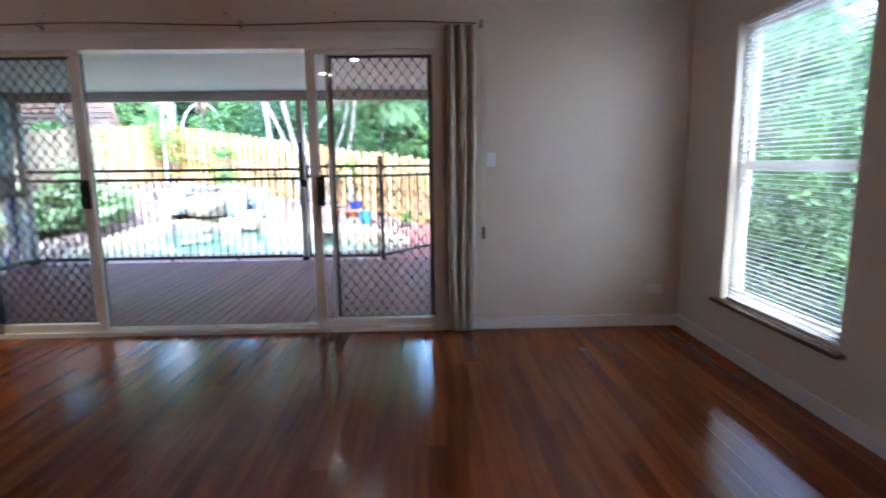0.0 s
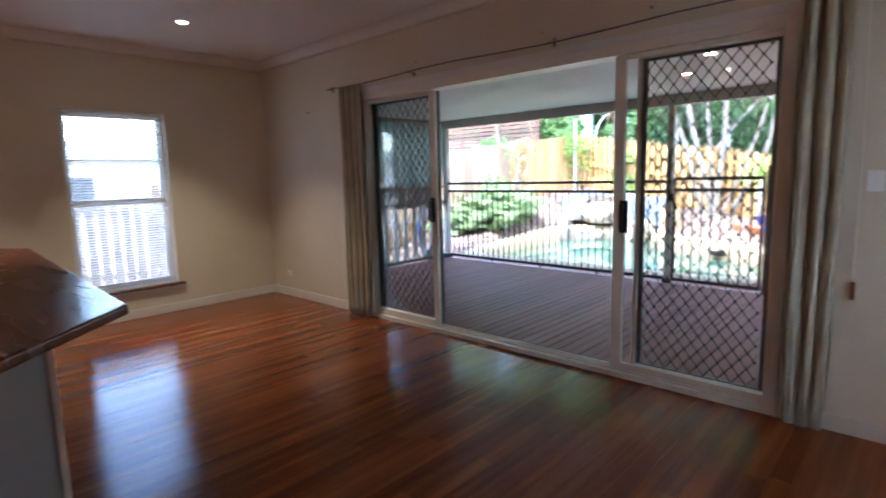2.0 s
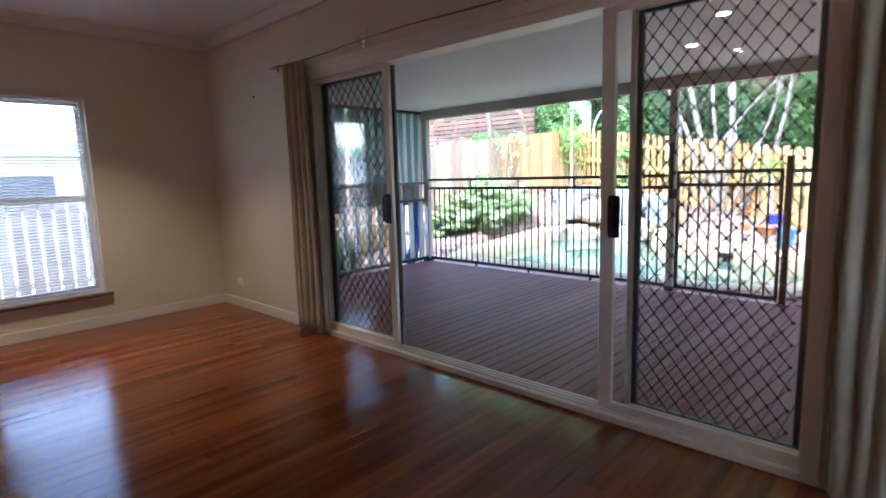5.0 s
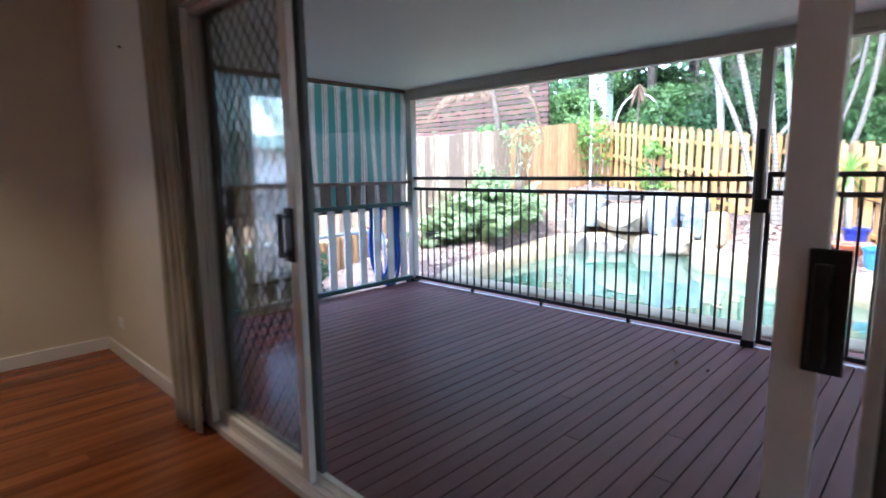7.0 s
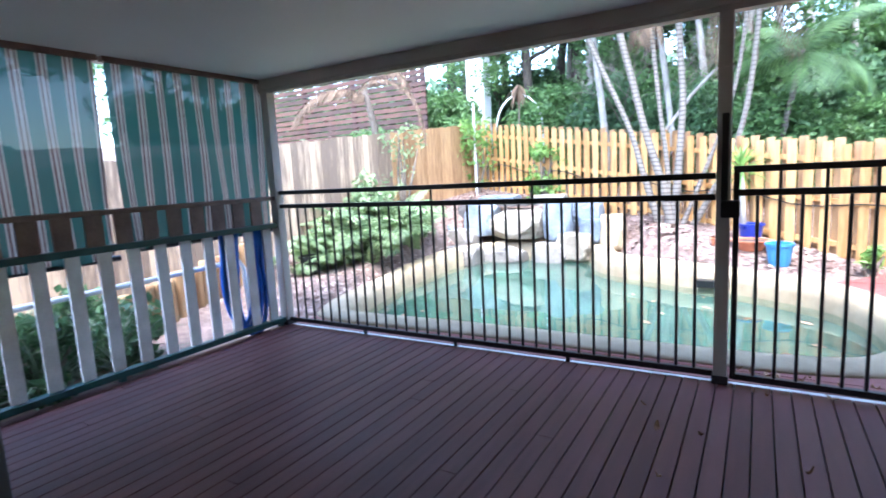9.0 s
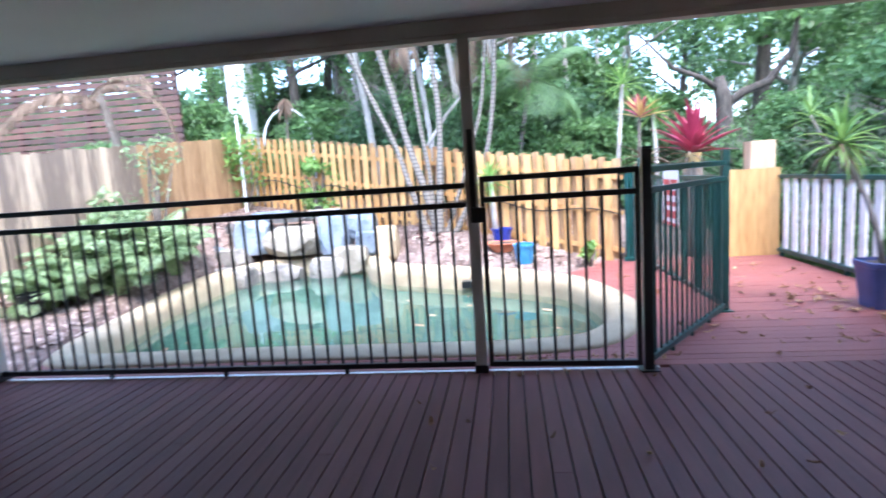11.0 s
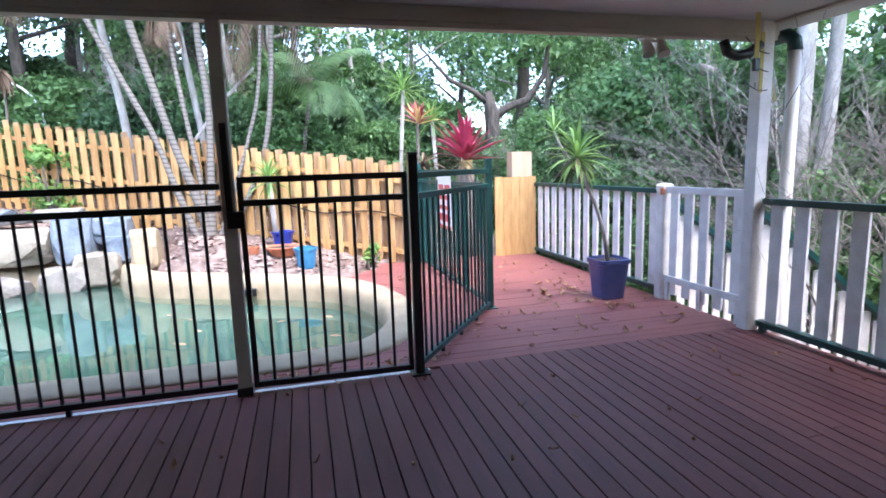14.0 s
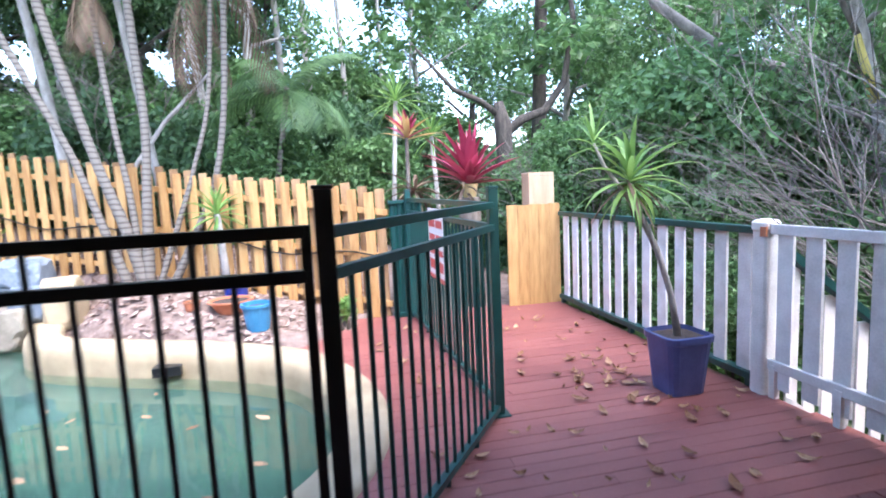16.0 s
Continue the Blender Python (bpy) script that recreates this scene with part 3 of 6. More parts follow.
for r in ((-3.10, 0.36, -2.55, 0.40), (-3.10, 0.70, -2.55, 0.74), (-3.10, 0.40, -3.06, 0.70), (-2.59, 0.40, -2.55, 0.70)):
    box(bm, r[0], r[1], 0.907, r[2], r[3], 0.916, 0.003)
part("bowl_edge", bm, M_STEEL, sink)
tap = thing("kitchen_tap", (-2.78, 0.755, 0.907), "chrome single lever kitchen mixer tap", "tap")
bm = bmesh.new()
lathe(bm, [(0.028, 0), (0.028, 0.01), (0.021, 0.02), (0.021, 0.09), (0.015, 0.105)], (-2.78, 0.755, 0.907), 16)
part("tap_body", bm, M_STEEL, tap, smooth=True)
bm = bmesh.new()
tube(bm, [(-2.78, 0.755, 0.97), (-2.83, 0.70, 1.01), (-2.90, 0.61, 1.015), (-2.93, 0.57, 0.99)], [0.014, 0.013, 0.012, 0.012], 10)
part("spout", bm, M_STEEL, tap, smooth=True)
bm = bmesh.new()
tube(bm, [(-2.78, 0.755, 1.012), (-2.74, 0.80, 1.055)], [0.009, 0.006], 8)
part("lever", bm, M_STEEL, tap)

for _ob in (bench, wt, sink, tap):
    _ob.location.y -= 0.14

# ---- verandah ----
VX0, VX1, VY0, VY1 = -4.92, 2.30, WY1 + T, 6.75
SOFF, BEAM0 = 2.205, 2.085
setting("ceiling_verandah", boxes((VX0 - 0.3, VY0, SOFF, VX1 + 0.35, VY1 + 0.25, SOFF + 0.05)), M_SOFFIT, "flat white sheeted verandah ceiling")
# Unseen slab above the soffit, added to block light from above.
setting("roof_verandah", boxes((VX0 - 0.45, VY0, SOFF + 0.08, VX1 + 0.5, VY1 + 0.40, SOFF + 0.14)), M_GREYALU, "thin unseen slab over the verandah that blocks light from above")
beam = thing("verandah_beam", (0, VY1, BEAM0), "cream painted timber verandah beam along the roof edge", "beam")
part("beam_timber", boxes((VX0 - 0.3, VY1 - 0.03, BEAM0 + 0.03, VX1 + 0.06, VY1 + 0.05, SOFF), bevel=0.004), M_BEAM, beam)
part("lower_strip", boxes((VX0 - 0.3, VY1 - 0.02, BEAM0, VX1 + 0.06, VY1 + 0.06, BEAM0 + 0.03), bevel=0.003), M_BEAM, beam)
part("gutter_lip", boxes((VX0 - 0.3, VY1 + 0.20, BEAM0 + 0.06, VX1 + 0.35, VY1 + 0.24, SOFF), bevel=0.003), M_BLACK, beam, "black gutter edge")
sb = thing("side_beam", (VX1 + 0.02, 5.2, BEAM0 + 0.1), "cream painted roof edge board over the side railing", "beam")
part("fascia", boxes((VX1 + 0.0, VY0, BEAM0 + 0.10, VX1 + 0.05, VY1 - 0.03, SOFF), bevel=0.003), M_BEAM, sb)
downlight(-0.31, 4.68, SOFF)
downlight(-0.73, 5.42, SOFF)


def square_post(x, y, z1, w, material, label, base=True, name="verandah_post", joint=None):
    p = thing(name, (x, y, 0.0), label, "post")
    part("shaft", boxes((x - w / 2, y - w / 2, 0.0, x + w / 2, y + w / 2, z1), bevel=0.006), material, p)
    if base:
        part("base_shoe", boxes((x - w / 2 - 0.008, y - w / 2 - 0.008, 0.0, x + w / 2 + 0.008, y + w / 2 + 0.008, 0.05), bevel=0.003), M_BLACK, p, "black rubber post shoe")
    if joint:
        part("collar", boxes((x - w / 2 - 0.004, y - w / 2 - 0.004, joint, x + w / 2 + 0.004, y + w / 2 + 0.004, joint + 0.014), bevel=0.003), material, p)
    return p


square_post(-4.90, VY1, BEAM0, 0.085, M_BEAM, "cream painted verandah post at the canvas blind")
square_post(-1.32, VY1, BEAM0, 0.072, M_BEAM, "cream painted verandah post beside the pool gate", joint=1.795)
square_post(2.265, VY1 + 0.01, SOFF, 0.10, M_WHITEW, "tall white painted verandah corner post", base=False)


# ---- pool fence ----
def fence_panel(name, a, b, rails, material, label, pitch=0.1, bottom=0.035, rail=0.036, barw=0.019, stiles=False, top_bars=None):
    a, b = Vector((*a, 0)), Vector((*b, 0))
    t = thing(name, (a + b) / 2, label, "gate" if "gate" in name else "fence", "pool fence panels")
    for k, z in enumerate((*rails, bottom + rail / 2)):
        bm = bmesh.new()
        bar(bm, a + Vector((0, 0, z)), b + Vector((0, 0, z)), rail, rail, 0.003)
        part("rail", bm, material, t)
    n = max(2, round((b - a).length / pitch))
    bm0 = bmesh.new()
    h = rails[1] - bottom
    tube(bm0, [(0, 0, 0), (0, 0, h)], barw / 2, 8)
    me = bpy.data.meshes.new("baluster")
    bm0.to_mesh(me)
    bm0.free()
    me.materials.append(material)
    for k in range(1, n):
        p = a.lerp(b, k / n)
        o = new("baluster", me)
        o.parent = t
        o.location = Vector((p.x, p.y, bottom)) - origin(t)
        if top_bars and k % top_bars == 0:
            bm = bmesh.new()
            tube(bm, [(p.x, p.y, rails[1]), (p.x, p.y, rails[0])], barw / 2, 8)
            part("spacer_bar", bm, material, t)
    if stiles:
        for p in (a, b):
            bm = bmesh.new()
            bar(bm, p + Vector((0, 0, bottom)), p + Vector((0, 0, rails[0] + rail / 2)), 0.03, 0.03, 0.003)
            part("stile", bm, material, t)
    for k in range(1, 4):
        p = a.lerp(b, k / 4)
        if not stiles:
            bm = boxes((p.x - 0.012, p.y - 0.012, 0.0, p.x + 0.012, p.y + 0.012, bottom + 0.004))
            part("foot_block", bm, material, t)
    return t


fence_panel("pool_fence", (-4.855, VY1), (-1.36, VY1), (1.212, 1.092), M_BLACK, "black tubular steel pool fence panel on the deck edge", 0.1, top_bars=8)
gate = fence_panel("pool_gate", (-1.255, VY1 - 0.01), (-0.335, VY1 - 0.04), (1.243, 1.115), M_BLACK, "black tubular steel pool gate, closed", 0.1, stiles=True, top_bars=2)
latch = thing("gate_latch", (-1.32, VY1 - 0.05, 0.98), "black plastic magnetic gate latch fixed to the post", "latch")
part("pull_rod", boxes((-1.33, VY1 - 0.068, 1.00, -1.295, VY1 - 0.037, 1.55), bevel=0.004), M_BLACK, latch)
part("latch_body", boxes((-1.33, VY1 - 0.085, 0.98, -1.235, VY1 - 0.037, 1.075), bevel=0.008), M_BLACK, latch)


def steel_post(x, y, h, w, material, label):
    p = thing("fence_post", (x, y, 0.0), label, "post", "pool fence posts")
    part("shaft", boxes((x - w / 2, y - w / 2, 0.0, x + w / 2, y + w / 2, h), bevel=0.004), material, p)
    part("cap", boxes((x - w / 2 - 0.004, y - w / 2 - 0.004, h, x + w / 2 + 0.004, y + w / 2 + 0.004, h + 0.012), bevel=0.004), material, p)
    part("base_plate", boxes((x - w / 2 - 0.03, y - w / 2 - 0.03, 0.0, x + w / 2 + 0.03, y + w / 2 + 0.03, 0.009), bevel=0.003), material, p)


steel_post(-0.28, 6.72, 1.36, 0.055, M_BLACK, "black steel hinge post of the pool gate")
steel_post(0.66, 8.02, 1.33, 0.055, M_GREEN, "dark green steel pool fence corner post")
steel_post(0.60, 10.60, 1.33, 0.055, M_GREEN, "dark green steel post at the end of the pool fence")
fence_panel("pool_fence", (-0.265, 6.755), (0.642, 7.99), (1.235, 1.11), M_GREEN, "dark green tubular steel pool fence panel across the deck", 0.095)
fence_panel("pool_fence", (0.66, 8.05), (0.605, 10.57), (1.235, 1.11), M_GREEN, "dark green tubular steel pool fence panel along the path", 0.095)
scr = thing("green_screen_panel", (0.58, 10.66, 0.0), "dark green solid steel screen panel beside the timber fence", "fence")
bm = bmesh.new()
_wave = [(0.41 + 0.0115 * k, 10.645 + 0.011 * math.sin(k * 1.05)) for k in range(31)]
_ring = _wave + [(x, y + 0.004) for x, y in _wave[::-1]]
_lo, _hi = [bm.verts.new((x, y, 0.045)) for x, y in _ring], [bm.verts.new((x, y, 1.20)) for x, y in _ring]
for k in range(len(_ring)):
    j = (k + 1) % len(_ring)
    bm.faces.new((_lo[k], _lo[j], _hi[j], _hi[k]))
part("ribbed_sheet", bm, M_GREEN, scr)
part("top_rail", boxes((0.40, 10.62, 1.195, 0.77, 10.675, 1.235), bevel=0.003), M_GREEN, scr)
part("bottom_rail", boxes((0.40, 10.62, 0.0, 0.77, 10.675, 0.05), bevel=0.003), M_GREEN, scr)

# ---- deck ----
# Solid dark slabs under both decks paint the shade in the board gaps.
deck = setting("deck", boxes((VX0, VY0, -0.30, VX1 + 0.05, VY1 + 0.02, -0.035)), M_GAPSHADE, "red stained timber verandah deck with shade darkened into its colour")
deck_out = setting("deck_poolside", boxes((-4.9, VY1 + 0.02, -0.30, 2.35, 7.10, -0.035), (0.05, 7.10, -0.30, 2.35, 10.72, -0.035)), M_GAPSHADE, "red stained timber pool deck")
setting("trim_deck_edge", boxes((VX0, VY1 + 0.005, -0.2, -0.2, VY1 + 0.045, -0.004), bevel=0.003), M_WHITEW, "pale painted deck edge strip")


# ---- pool ----
LOOP = [(-4.60, 6.98), (-3.2, 7.02), (-1.6, 7.02), (-0.85, 7.06), (-0.35, 7.26), (-0.01, 7.88), (0.0, 8.70), (-0.36, 9.50), (-1.15, 10.05), (-2.0, 10.42), (-2.75, 10.85), (-3.15, 11.7), (-3.9, 12.1), (-4.9, 11.9), (-5.45, 10.9), (-5.45, 9.3), (-5.2, 7.95), (-4.98, 7.28)]


def smooth_loop(pts, per=8):
    out = []
    n = len(pts)
    for i in range(n):
        a, b, c, d = (Vector(pts[(i + k) % n]) for k in (-1, 0, 1, 2))
        for k in range(per):
            t = k / per
            out.append(0.5 * ((2 * b) + (c - a) * t + (2 * a - 5 * b + 4 * c - d) * t * t + (3 * b - a - 3 * c + d) * t ** 3))
    return out


OUTER = smooth_loop(LOOP)


def inset(loop, d):
    n = len(loop)
    out = []
    for i in range(n):
        t = (loop[(i + 1) % n] - loop[i - 1]).normalized()
        out.append(loop[i] + d * Vector((-t.y, t.x)))
    return out


def inside(x, y, loop):
    hit = False
    n = len(loop)
    for i in range(n):
        a, b = loop[i], loop[i - 1]
        if (a.y > y) != (b.y > y) and x < (b.x - a.x) * (y - a.y) / (b.y - a.y) + a.x:
            hit = not hit
    return hit


def from_pool(x, y):
    return min(math.hypot(p.x - x, p.y - y) for p in OUTER)


def rise(p):
    """How far the coping stands up: higher round the far lobe."""
    return 0.03 + 0.075 * max(0.0, min(1.0, (p.y - 8.8) / 1.6))


pool = thing("swimming_pool", (-2.7, 9.2, -1.3), "small kidney-shaped pool of murky green water with a sandy coping", "pool")
bm = bmesh.new()
prof = [(0.0, -0.25, 0), (0.0, -0.02, 1), (0.03, 0.0, 1), (0.15, 0.015, 1), (0.27, 0.0, 1), (0.305, -0.04, 1), (0.322, -0.10, 0.7), (0.33, -0.42, 0)]
rings = []
for d, z, k in prof:
    rings.append([bm.verts.new((p.x, p.y, z + k * rise(q))) for p, q in zip(inset(OUTER, d), OUTER)])
for a, b in zip(rings, rings[1:]):
    n = len(a)
    for i in range(n):
        bm.faces.new((a[i], a[(i + 1) % n], b[(i + 1) % n], b[i]))
part("coping", bm, M_COPING, pool, "sandy cream rendered coping", True)
bm = bmesh.new()
rim = [bm.verts.new((p.x, p.y, -0.40)) for p in inset(OUTER, 0.32)]
low = [bm.verts.new((p.x, p.y, -1.1)) for p in inset(OUTER, 0.55)]
n = len(rim)
for i in range(n):
    bm.faces.new((rim[i], rim[(i + 1) % n], low[(i + 1) % n], low[i]))
bmesh.ops.triangle_fill(bm, edges=[e for e in bm.edges if all(abs(v.co.z + 1.1) < 1e-4 for v in e.verts)], use_beauty=True)
part("shell", bm, M_POOL, pool, "pale green pool plaster", True)
M_WATER, _nt, _b = _nodes("pool_water")
_b.inputs["Base Color"].default_value = (0.42, 0.66, 0.58, 1)
_b.inputs["Roughness"].default_value, _b.inputs["IOR"].default_value, _b.inputs["Transmission Weight"].default_value = 0.01, 1.33, 0.97
_n1, _bp = _nt.nodes.new("ShaderNodeTexNoise"), _nt.nodes.new("ShaderNodeBump")
_n1.inputs["Scale"].default_value = 5.0
_bp.inputs["Strength"].default_value, _bp.inputs["Distance"].default_value = 0.07, 0.012
_nt.links.new(_n1.outputs["Fac"], _bp.inputs["Height"]), _nt.links.new(_bp.outputs["Normal"], _b.inputs["Normal"])
bm = bmesh.new()
ring = [bm.verts.new((p.x, p.y, -0.15)) for p in inset(OUTER, 0.326)]
es = [bm.edges.new((ring[i], ring[(i + 1) % n])) for i in range(n)]
bmesh.ops.triangle_fill(bm, edges=es, use_beauty=True, normal=(0, 0, 1))
part("water", bm, M_WATER, pool, "still murky green water").visible_shadow = False


# ---- ground ----
def garden(x, y):
    z = -1.20 - 0.0589 * min(x, 3) + 0.116 * min(y, 30.0)
    z += 0.16 * max(0.0, min(1.0, (-x - 0.2) / 1.4)) * max(0.0, min(1.0, (y - 9.5) / 1.5))
    if x > -6.2 and y < 13.5:
        z = min(z, 0.02 + 1.0 * max(0.0, from_pool(x, y) - 0.1))
    z = max(z, -0.14)
    z += 0.03 * noise.noise((x * 0.9, y * 0.9, 3.0))
    if x < -7.6:
        z = max(z - 0.1, -0.2)
    if -5.1 < x < 2.6 and y < 7.0 or (0.0 < x < 2.6 and y < 10.75):
        z = min(z, -0.32)
    if inside(x, y, OUTER):
        z = -1.7
    if x > 2.5:
        k = min(1.0, (x - 2.5) / 1.2)
        z = z * (1 - k) + k * (-1.5 + 0.12 * noise.noise((x * 0.4, y * 0.4, 7.0)) + 0.02 * max(0.0, y - 8))
    return z


def axis(lo, hi, fine0, fine1, step):
    out, v = [], fine0
    while v < fine1:
        out.append(v)
        v += step
    s, v = step * 2, fine1
    while v < hi:
        out.append(v)
        v += s
        s *= 1.35
    out.append(hi)
    s, v = step * 2, fine0 - step * 2
    while v > lo:
        out.insert(0, v)
        s *= 1.35
        v -= s
    out.insert(0, lo)
    return out


GX, GY = axis(-400, 400, -8.0, 4.0, 0.16), axis(-400, 400, 6.6, 15.0, 0.16)
gv = [(x, y, garden(x, y)) for y in GY for x in GX]
W = len(GX)
gf = [(j * W + i, j * W + i + 1, (j + 1) * W + i + 1, (j + 1) * W + i) for j in range(len(GY) - 1) for i in range(W - 1)]
tagged(raw("ground", gv, gf, M_MULCH, smooth=True), "mulched sloping garden ground that runs into the bush", kind="structure")

# ---- timber fences ----
FR, FC, FL = Vector((0.42, 10.72)), Vector((-6.4, 14.0)), Vector((-7.7, 3.2))


def paling_fence(name, a, b, h, material, rail_mat, label, pitch, width, double):
    t = thing(name, (*((a + b) / 2), garden(*((a + b) / 2))), label, "fence")
    d = (b - a)
    turn = math.atan2(d.y, d.x)
    nrm = Vector((-d.y, d.x)).normalized()
    n = int(d.length / pitch)
    rng = random.Random(name)
    me = unit_mesh("paling", material, 0.0)
    back = unit_mesh("paling", M_TANP, 0.0) if double else me

    stained = None if double else unit_mesh("paling", M_TANP)

    def top(k):
        return h(k)

    for k in range(n):
        f = (k + 0.5) / n
        p = a + d * f
        z0, z1 = min(garden(p.x, p.y), top(f) - 1.3) - 0.02, top(f) + rng.uniform(-0.02, 0.02)
        piece("paling", stained if stained and f < 0.27 else back, t, (*p, z0), (width * rng.uniform(0.94, 1.03), 0.016, z1 - z0), turn + rng.uniform(-0.02, 0.02))
        if double and k < n - 1:
            q = a + d * ((k + 1.0) / n) + nrm * double
            piece("paling", me, t, (*q, z0), (width * rng.uniform(0.94, 1.03), 0.016, z1 - z0 - 0.03), turn)
    for off in (0.25, 0.72, 1.22):
        q = nrm * (double / 2 if double else -0.03)
        steps = 6
        for s in range(steps):
            p0, p1 = a + d * (s / steps) + q, a + d * ((s + 1) / steps) + q
            bm = bmesh.new()
            bar(bm, (*p0, top(s / steps) - off), (*p1, top((s + 1) / steps) - off), abs(double) * 0.6 if double else 0.035, 0.06)
            part("fence_rail", bm, rail_mat, t)
    return t


paling_fence("back_fence", FR, FC, lambda f: 1.36 + 1.0 * f, M_ORANGE, M_ORANGE, "golden stained timber paling fence climbing the garden slope", 0.186, 0.104, 0.075)
paling_fence("side_fence", FC, FL, lambda f: 2.36 - 1.05 * f, M_GREYP, M_GREYP, "weathered grey-brown timber paling fence along the garden side", 0.112, 0.108, 0.0)

# ---- side railings ----
def picket_run(name, x, y0, y1, rails, z0, z1, pitch, width, material, rail_mat, label, rail_w=0.07, rail_h=0.045, out=1, category="railing"):
    """White palings between two rails along y."""
    t = thing(name, (x, (y0 + y1) / 2, 0.0), label, category, "verandah railings" if category == "railing" else "")
    for k, z in enumerate(rails):
        part("rail", boxes((x - rail_w / 2, y0, z - rail_h / 2, x + rail_w / 2, y1, z + rail_h / 2), bevel=0.005), rail_mat, t)
    me = unit_mesh("paling", material)
    n = int((y1 - y0) / pitch)
    rng = random.Random(name + str(y0))
    for k in range(n):
        piece("paling", me, t, (x + out * 0.012, y0 + (k + 0.5) * (y1 - y0) / n, z0), (0.018, width, z1 - z0 + rng.uniform(-0.004, 0.004)), rng.uniform(-0.02, 0.02))
    for yy in (y0 + 0.04, (y0 + y1) / 2, y1 - 0.04):
        part("foot_block", boxes((x - 0.02, yy - 0.02, 0.0, x + 0.02, yy + 0.02, rails[-1])), rail_mat, t)
    return t


picket_run("railing", 2.30, 7.86, 10.58, (1.00, 0.075), 0.07, 0.985, 0.196, 0.105, M_WHITEW, M_GREEN, "white paling railing with dark green rails along the deck")
picket_run("railing", 2.30, 3.76, 6.69, (0.965, 0.065), 0.065, 0.95, 0.19, 0.10, M_WHITEW, M_GREEN, "white paling railing with a dark green handrail on the verandah")
g = picket_run("picket_gate", 2.285, 6.83, 7.74, (1.015, 0.20), 0.06, 1.04, 0.18, 0.10, M_WHITEW, M_WHITEW, "white paling gate closed at the top of the stairs", 0.03, 0.06, category="gate")
p = thing("gate_post", (2.30, 7.80, 0.0), "white painted timber gate post with a rounded top", "post")
bm = bmesh.new()
lathe(bm, [(0.055, 0.0), (0.055, 1.0), (0.062, 1.01), (0.062, 1.05), (0.05, 1.065), (0.02, 1.072)], (2.30, 7.80, 0), 28, True)
part("shaft", bm, M_WHITEW, p)
bm = boxes((2.235, 7.735, 0.97, 2.25, 7.78, 1.03), bevel=0.003)
part("hinge", bm, M_TERRA, p, "rusty steel hinge")
w = picket_run("railing", -4.90, 3.76, 6.70, (0.925, 0.055), 0.055, 0.905, 0.19, 0.085, M_WHITEW, M_GREEN, "white paling railing with green rails and a raised brown screen", out=-1)
me = unit_mesh("brown_slat", M_BROWNW)
for k in range(15):
    piece("brown_slat", me, w, (-4.885, 3.86 + 0.188 * k, 0.945), (0.018, 0.11, 0.205))
part("upper_handrail", boxes((-4.93, 3.76, 1.15, -4.87, 6.70, 1.185), bevel=0.005), M_BROWNW, w, "brown painted upper handrail")

# ---- stairs beyond the gate ----
st = thing("garden_stairs", (3.2, 7.3, -1.4), "timber garden stairs going down beyond the gate with white side palings", "stairs")
for k in range(7):
    x = 2.38 + 0.25 * k
    z = -0.18 * (k + 1) + 0.02
    part("tread", boxes((x, 6.88, z - 0.04, x + 0.27, 7.74, z), bevel=0.004), M_DECK2, st)
me = unit_mesh("stair_paling", M_WHITEW)
for yy in (6.84, 7.76):
    bm = bmesh.new()
    bar(bm, (2.42, yy, 0.86), (4.15, yy, -0.38), 0.07, 0.05, 0.004)
    part("handrail", bm, M_GREEN, st, "dark green sloping handrail")
    bm = bmesh.new()
    bar(bm, (2.42, yy, -0.12), (4.15, yy, -1.36), 0.05, 0.16, 0.004)
    part("stringer", bm, M_WHITEW, st)
    for k in range(12):
        x = 2.50 + 0.138 * k
        piece("stair_paling", me, st, (x, yy + 0.03, -0.10 - 0.717 * (x - 2.42)), (0.085, 0.016, 0.92))

# ---- canvas blinds ----
M_STRIPE, _nt, _b = _nodes("striped_canvas")
_N, _K = _nt.nodes.new, _nt.links.new
_g, _s, _m1, _f = _N("ShaderNodeNewGeometry"), _N("ShaderNodeSeparateXYZ"), _N("ShaderNodeMath"), _N("ShaderNodeMath")
_m1.operation, _f.operation = "MULTIPLY", "FRACT"
_m1.inputs[1].default_value = 1 / 0.15
_K(_g.outputs["Position"], _s.inputs[0]), _K(_s.outputs["Y"], _m1.inputs[0]), _K(_m1.outputs[0], _f.inputs[0])
_r = _N("ShaderNodeValToRGB")
_r.color_ramp.interpolation = "CONSTANT"
GRN, CRM, BRN = (0.022, 0.10, 0.085, 1), (0.36, 0.32, 0.28, 1), (0.085, 0.035, 0.028, 1)
_r.color_ramp.elements[0].color = GRN
_r.color_ramp.elements[1].position, _r.color_ramp.elements[1].color = 0.52, CRM
for _p, _c in ((0.60, BRN), (0.68, CRM), (0.80, BRN), (0.86, CRM), (0.93, GRN)):
    _e = _r.color_ramp.elements.new(_p)
    _e.color = _c
_K(_f.outputs[0], _r.inputs["Fac"])
_tr, _mx = _N("ShaderNodeBsdfTranslucent"), _N("ShaderNodeMixShader")
_mx.inputs["Fac"].default_value = 0.25
_K(_r.outputs["Color"], _b.inputs["Base Color"]), _K(_r.outputs["Color"], _tr.inputs["Color"])
_b.inputs["Roughness"].default_value = 0.3
_tp, _mx2 = _N("ShaderNodeBsdfTransparent"), _N("ShaderNodeMixShader")
_mx2.inputs["Fac"].default_value = 0.02
_K(_b.outputs[0], _mx.inputs[1]), _K(_tr.outputs[0], _mx.inputs[2])
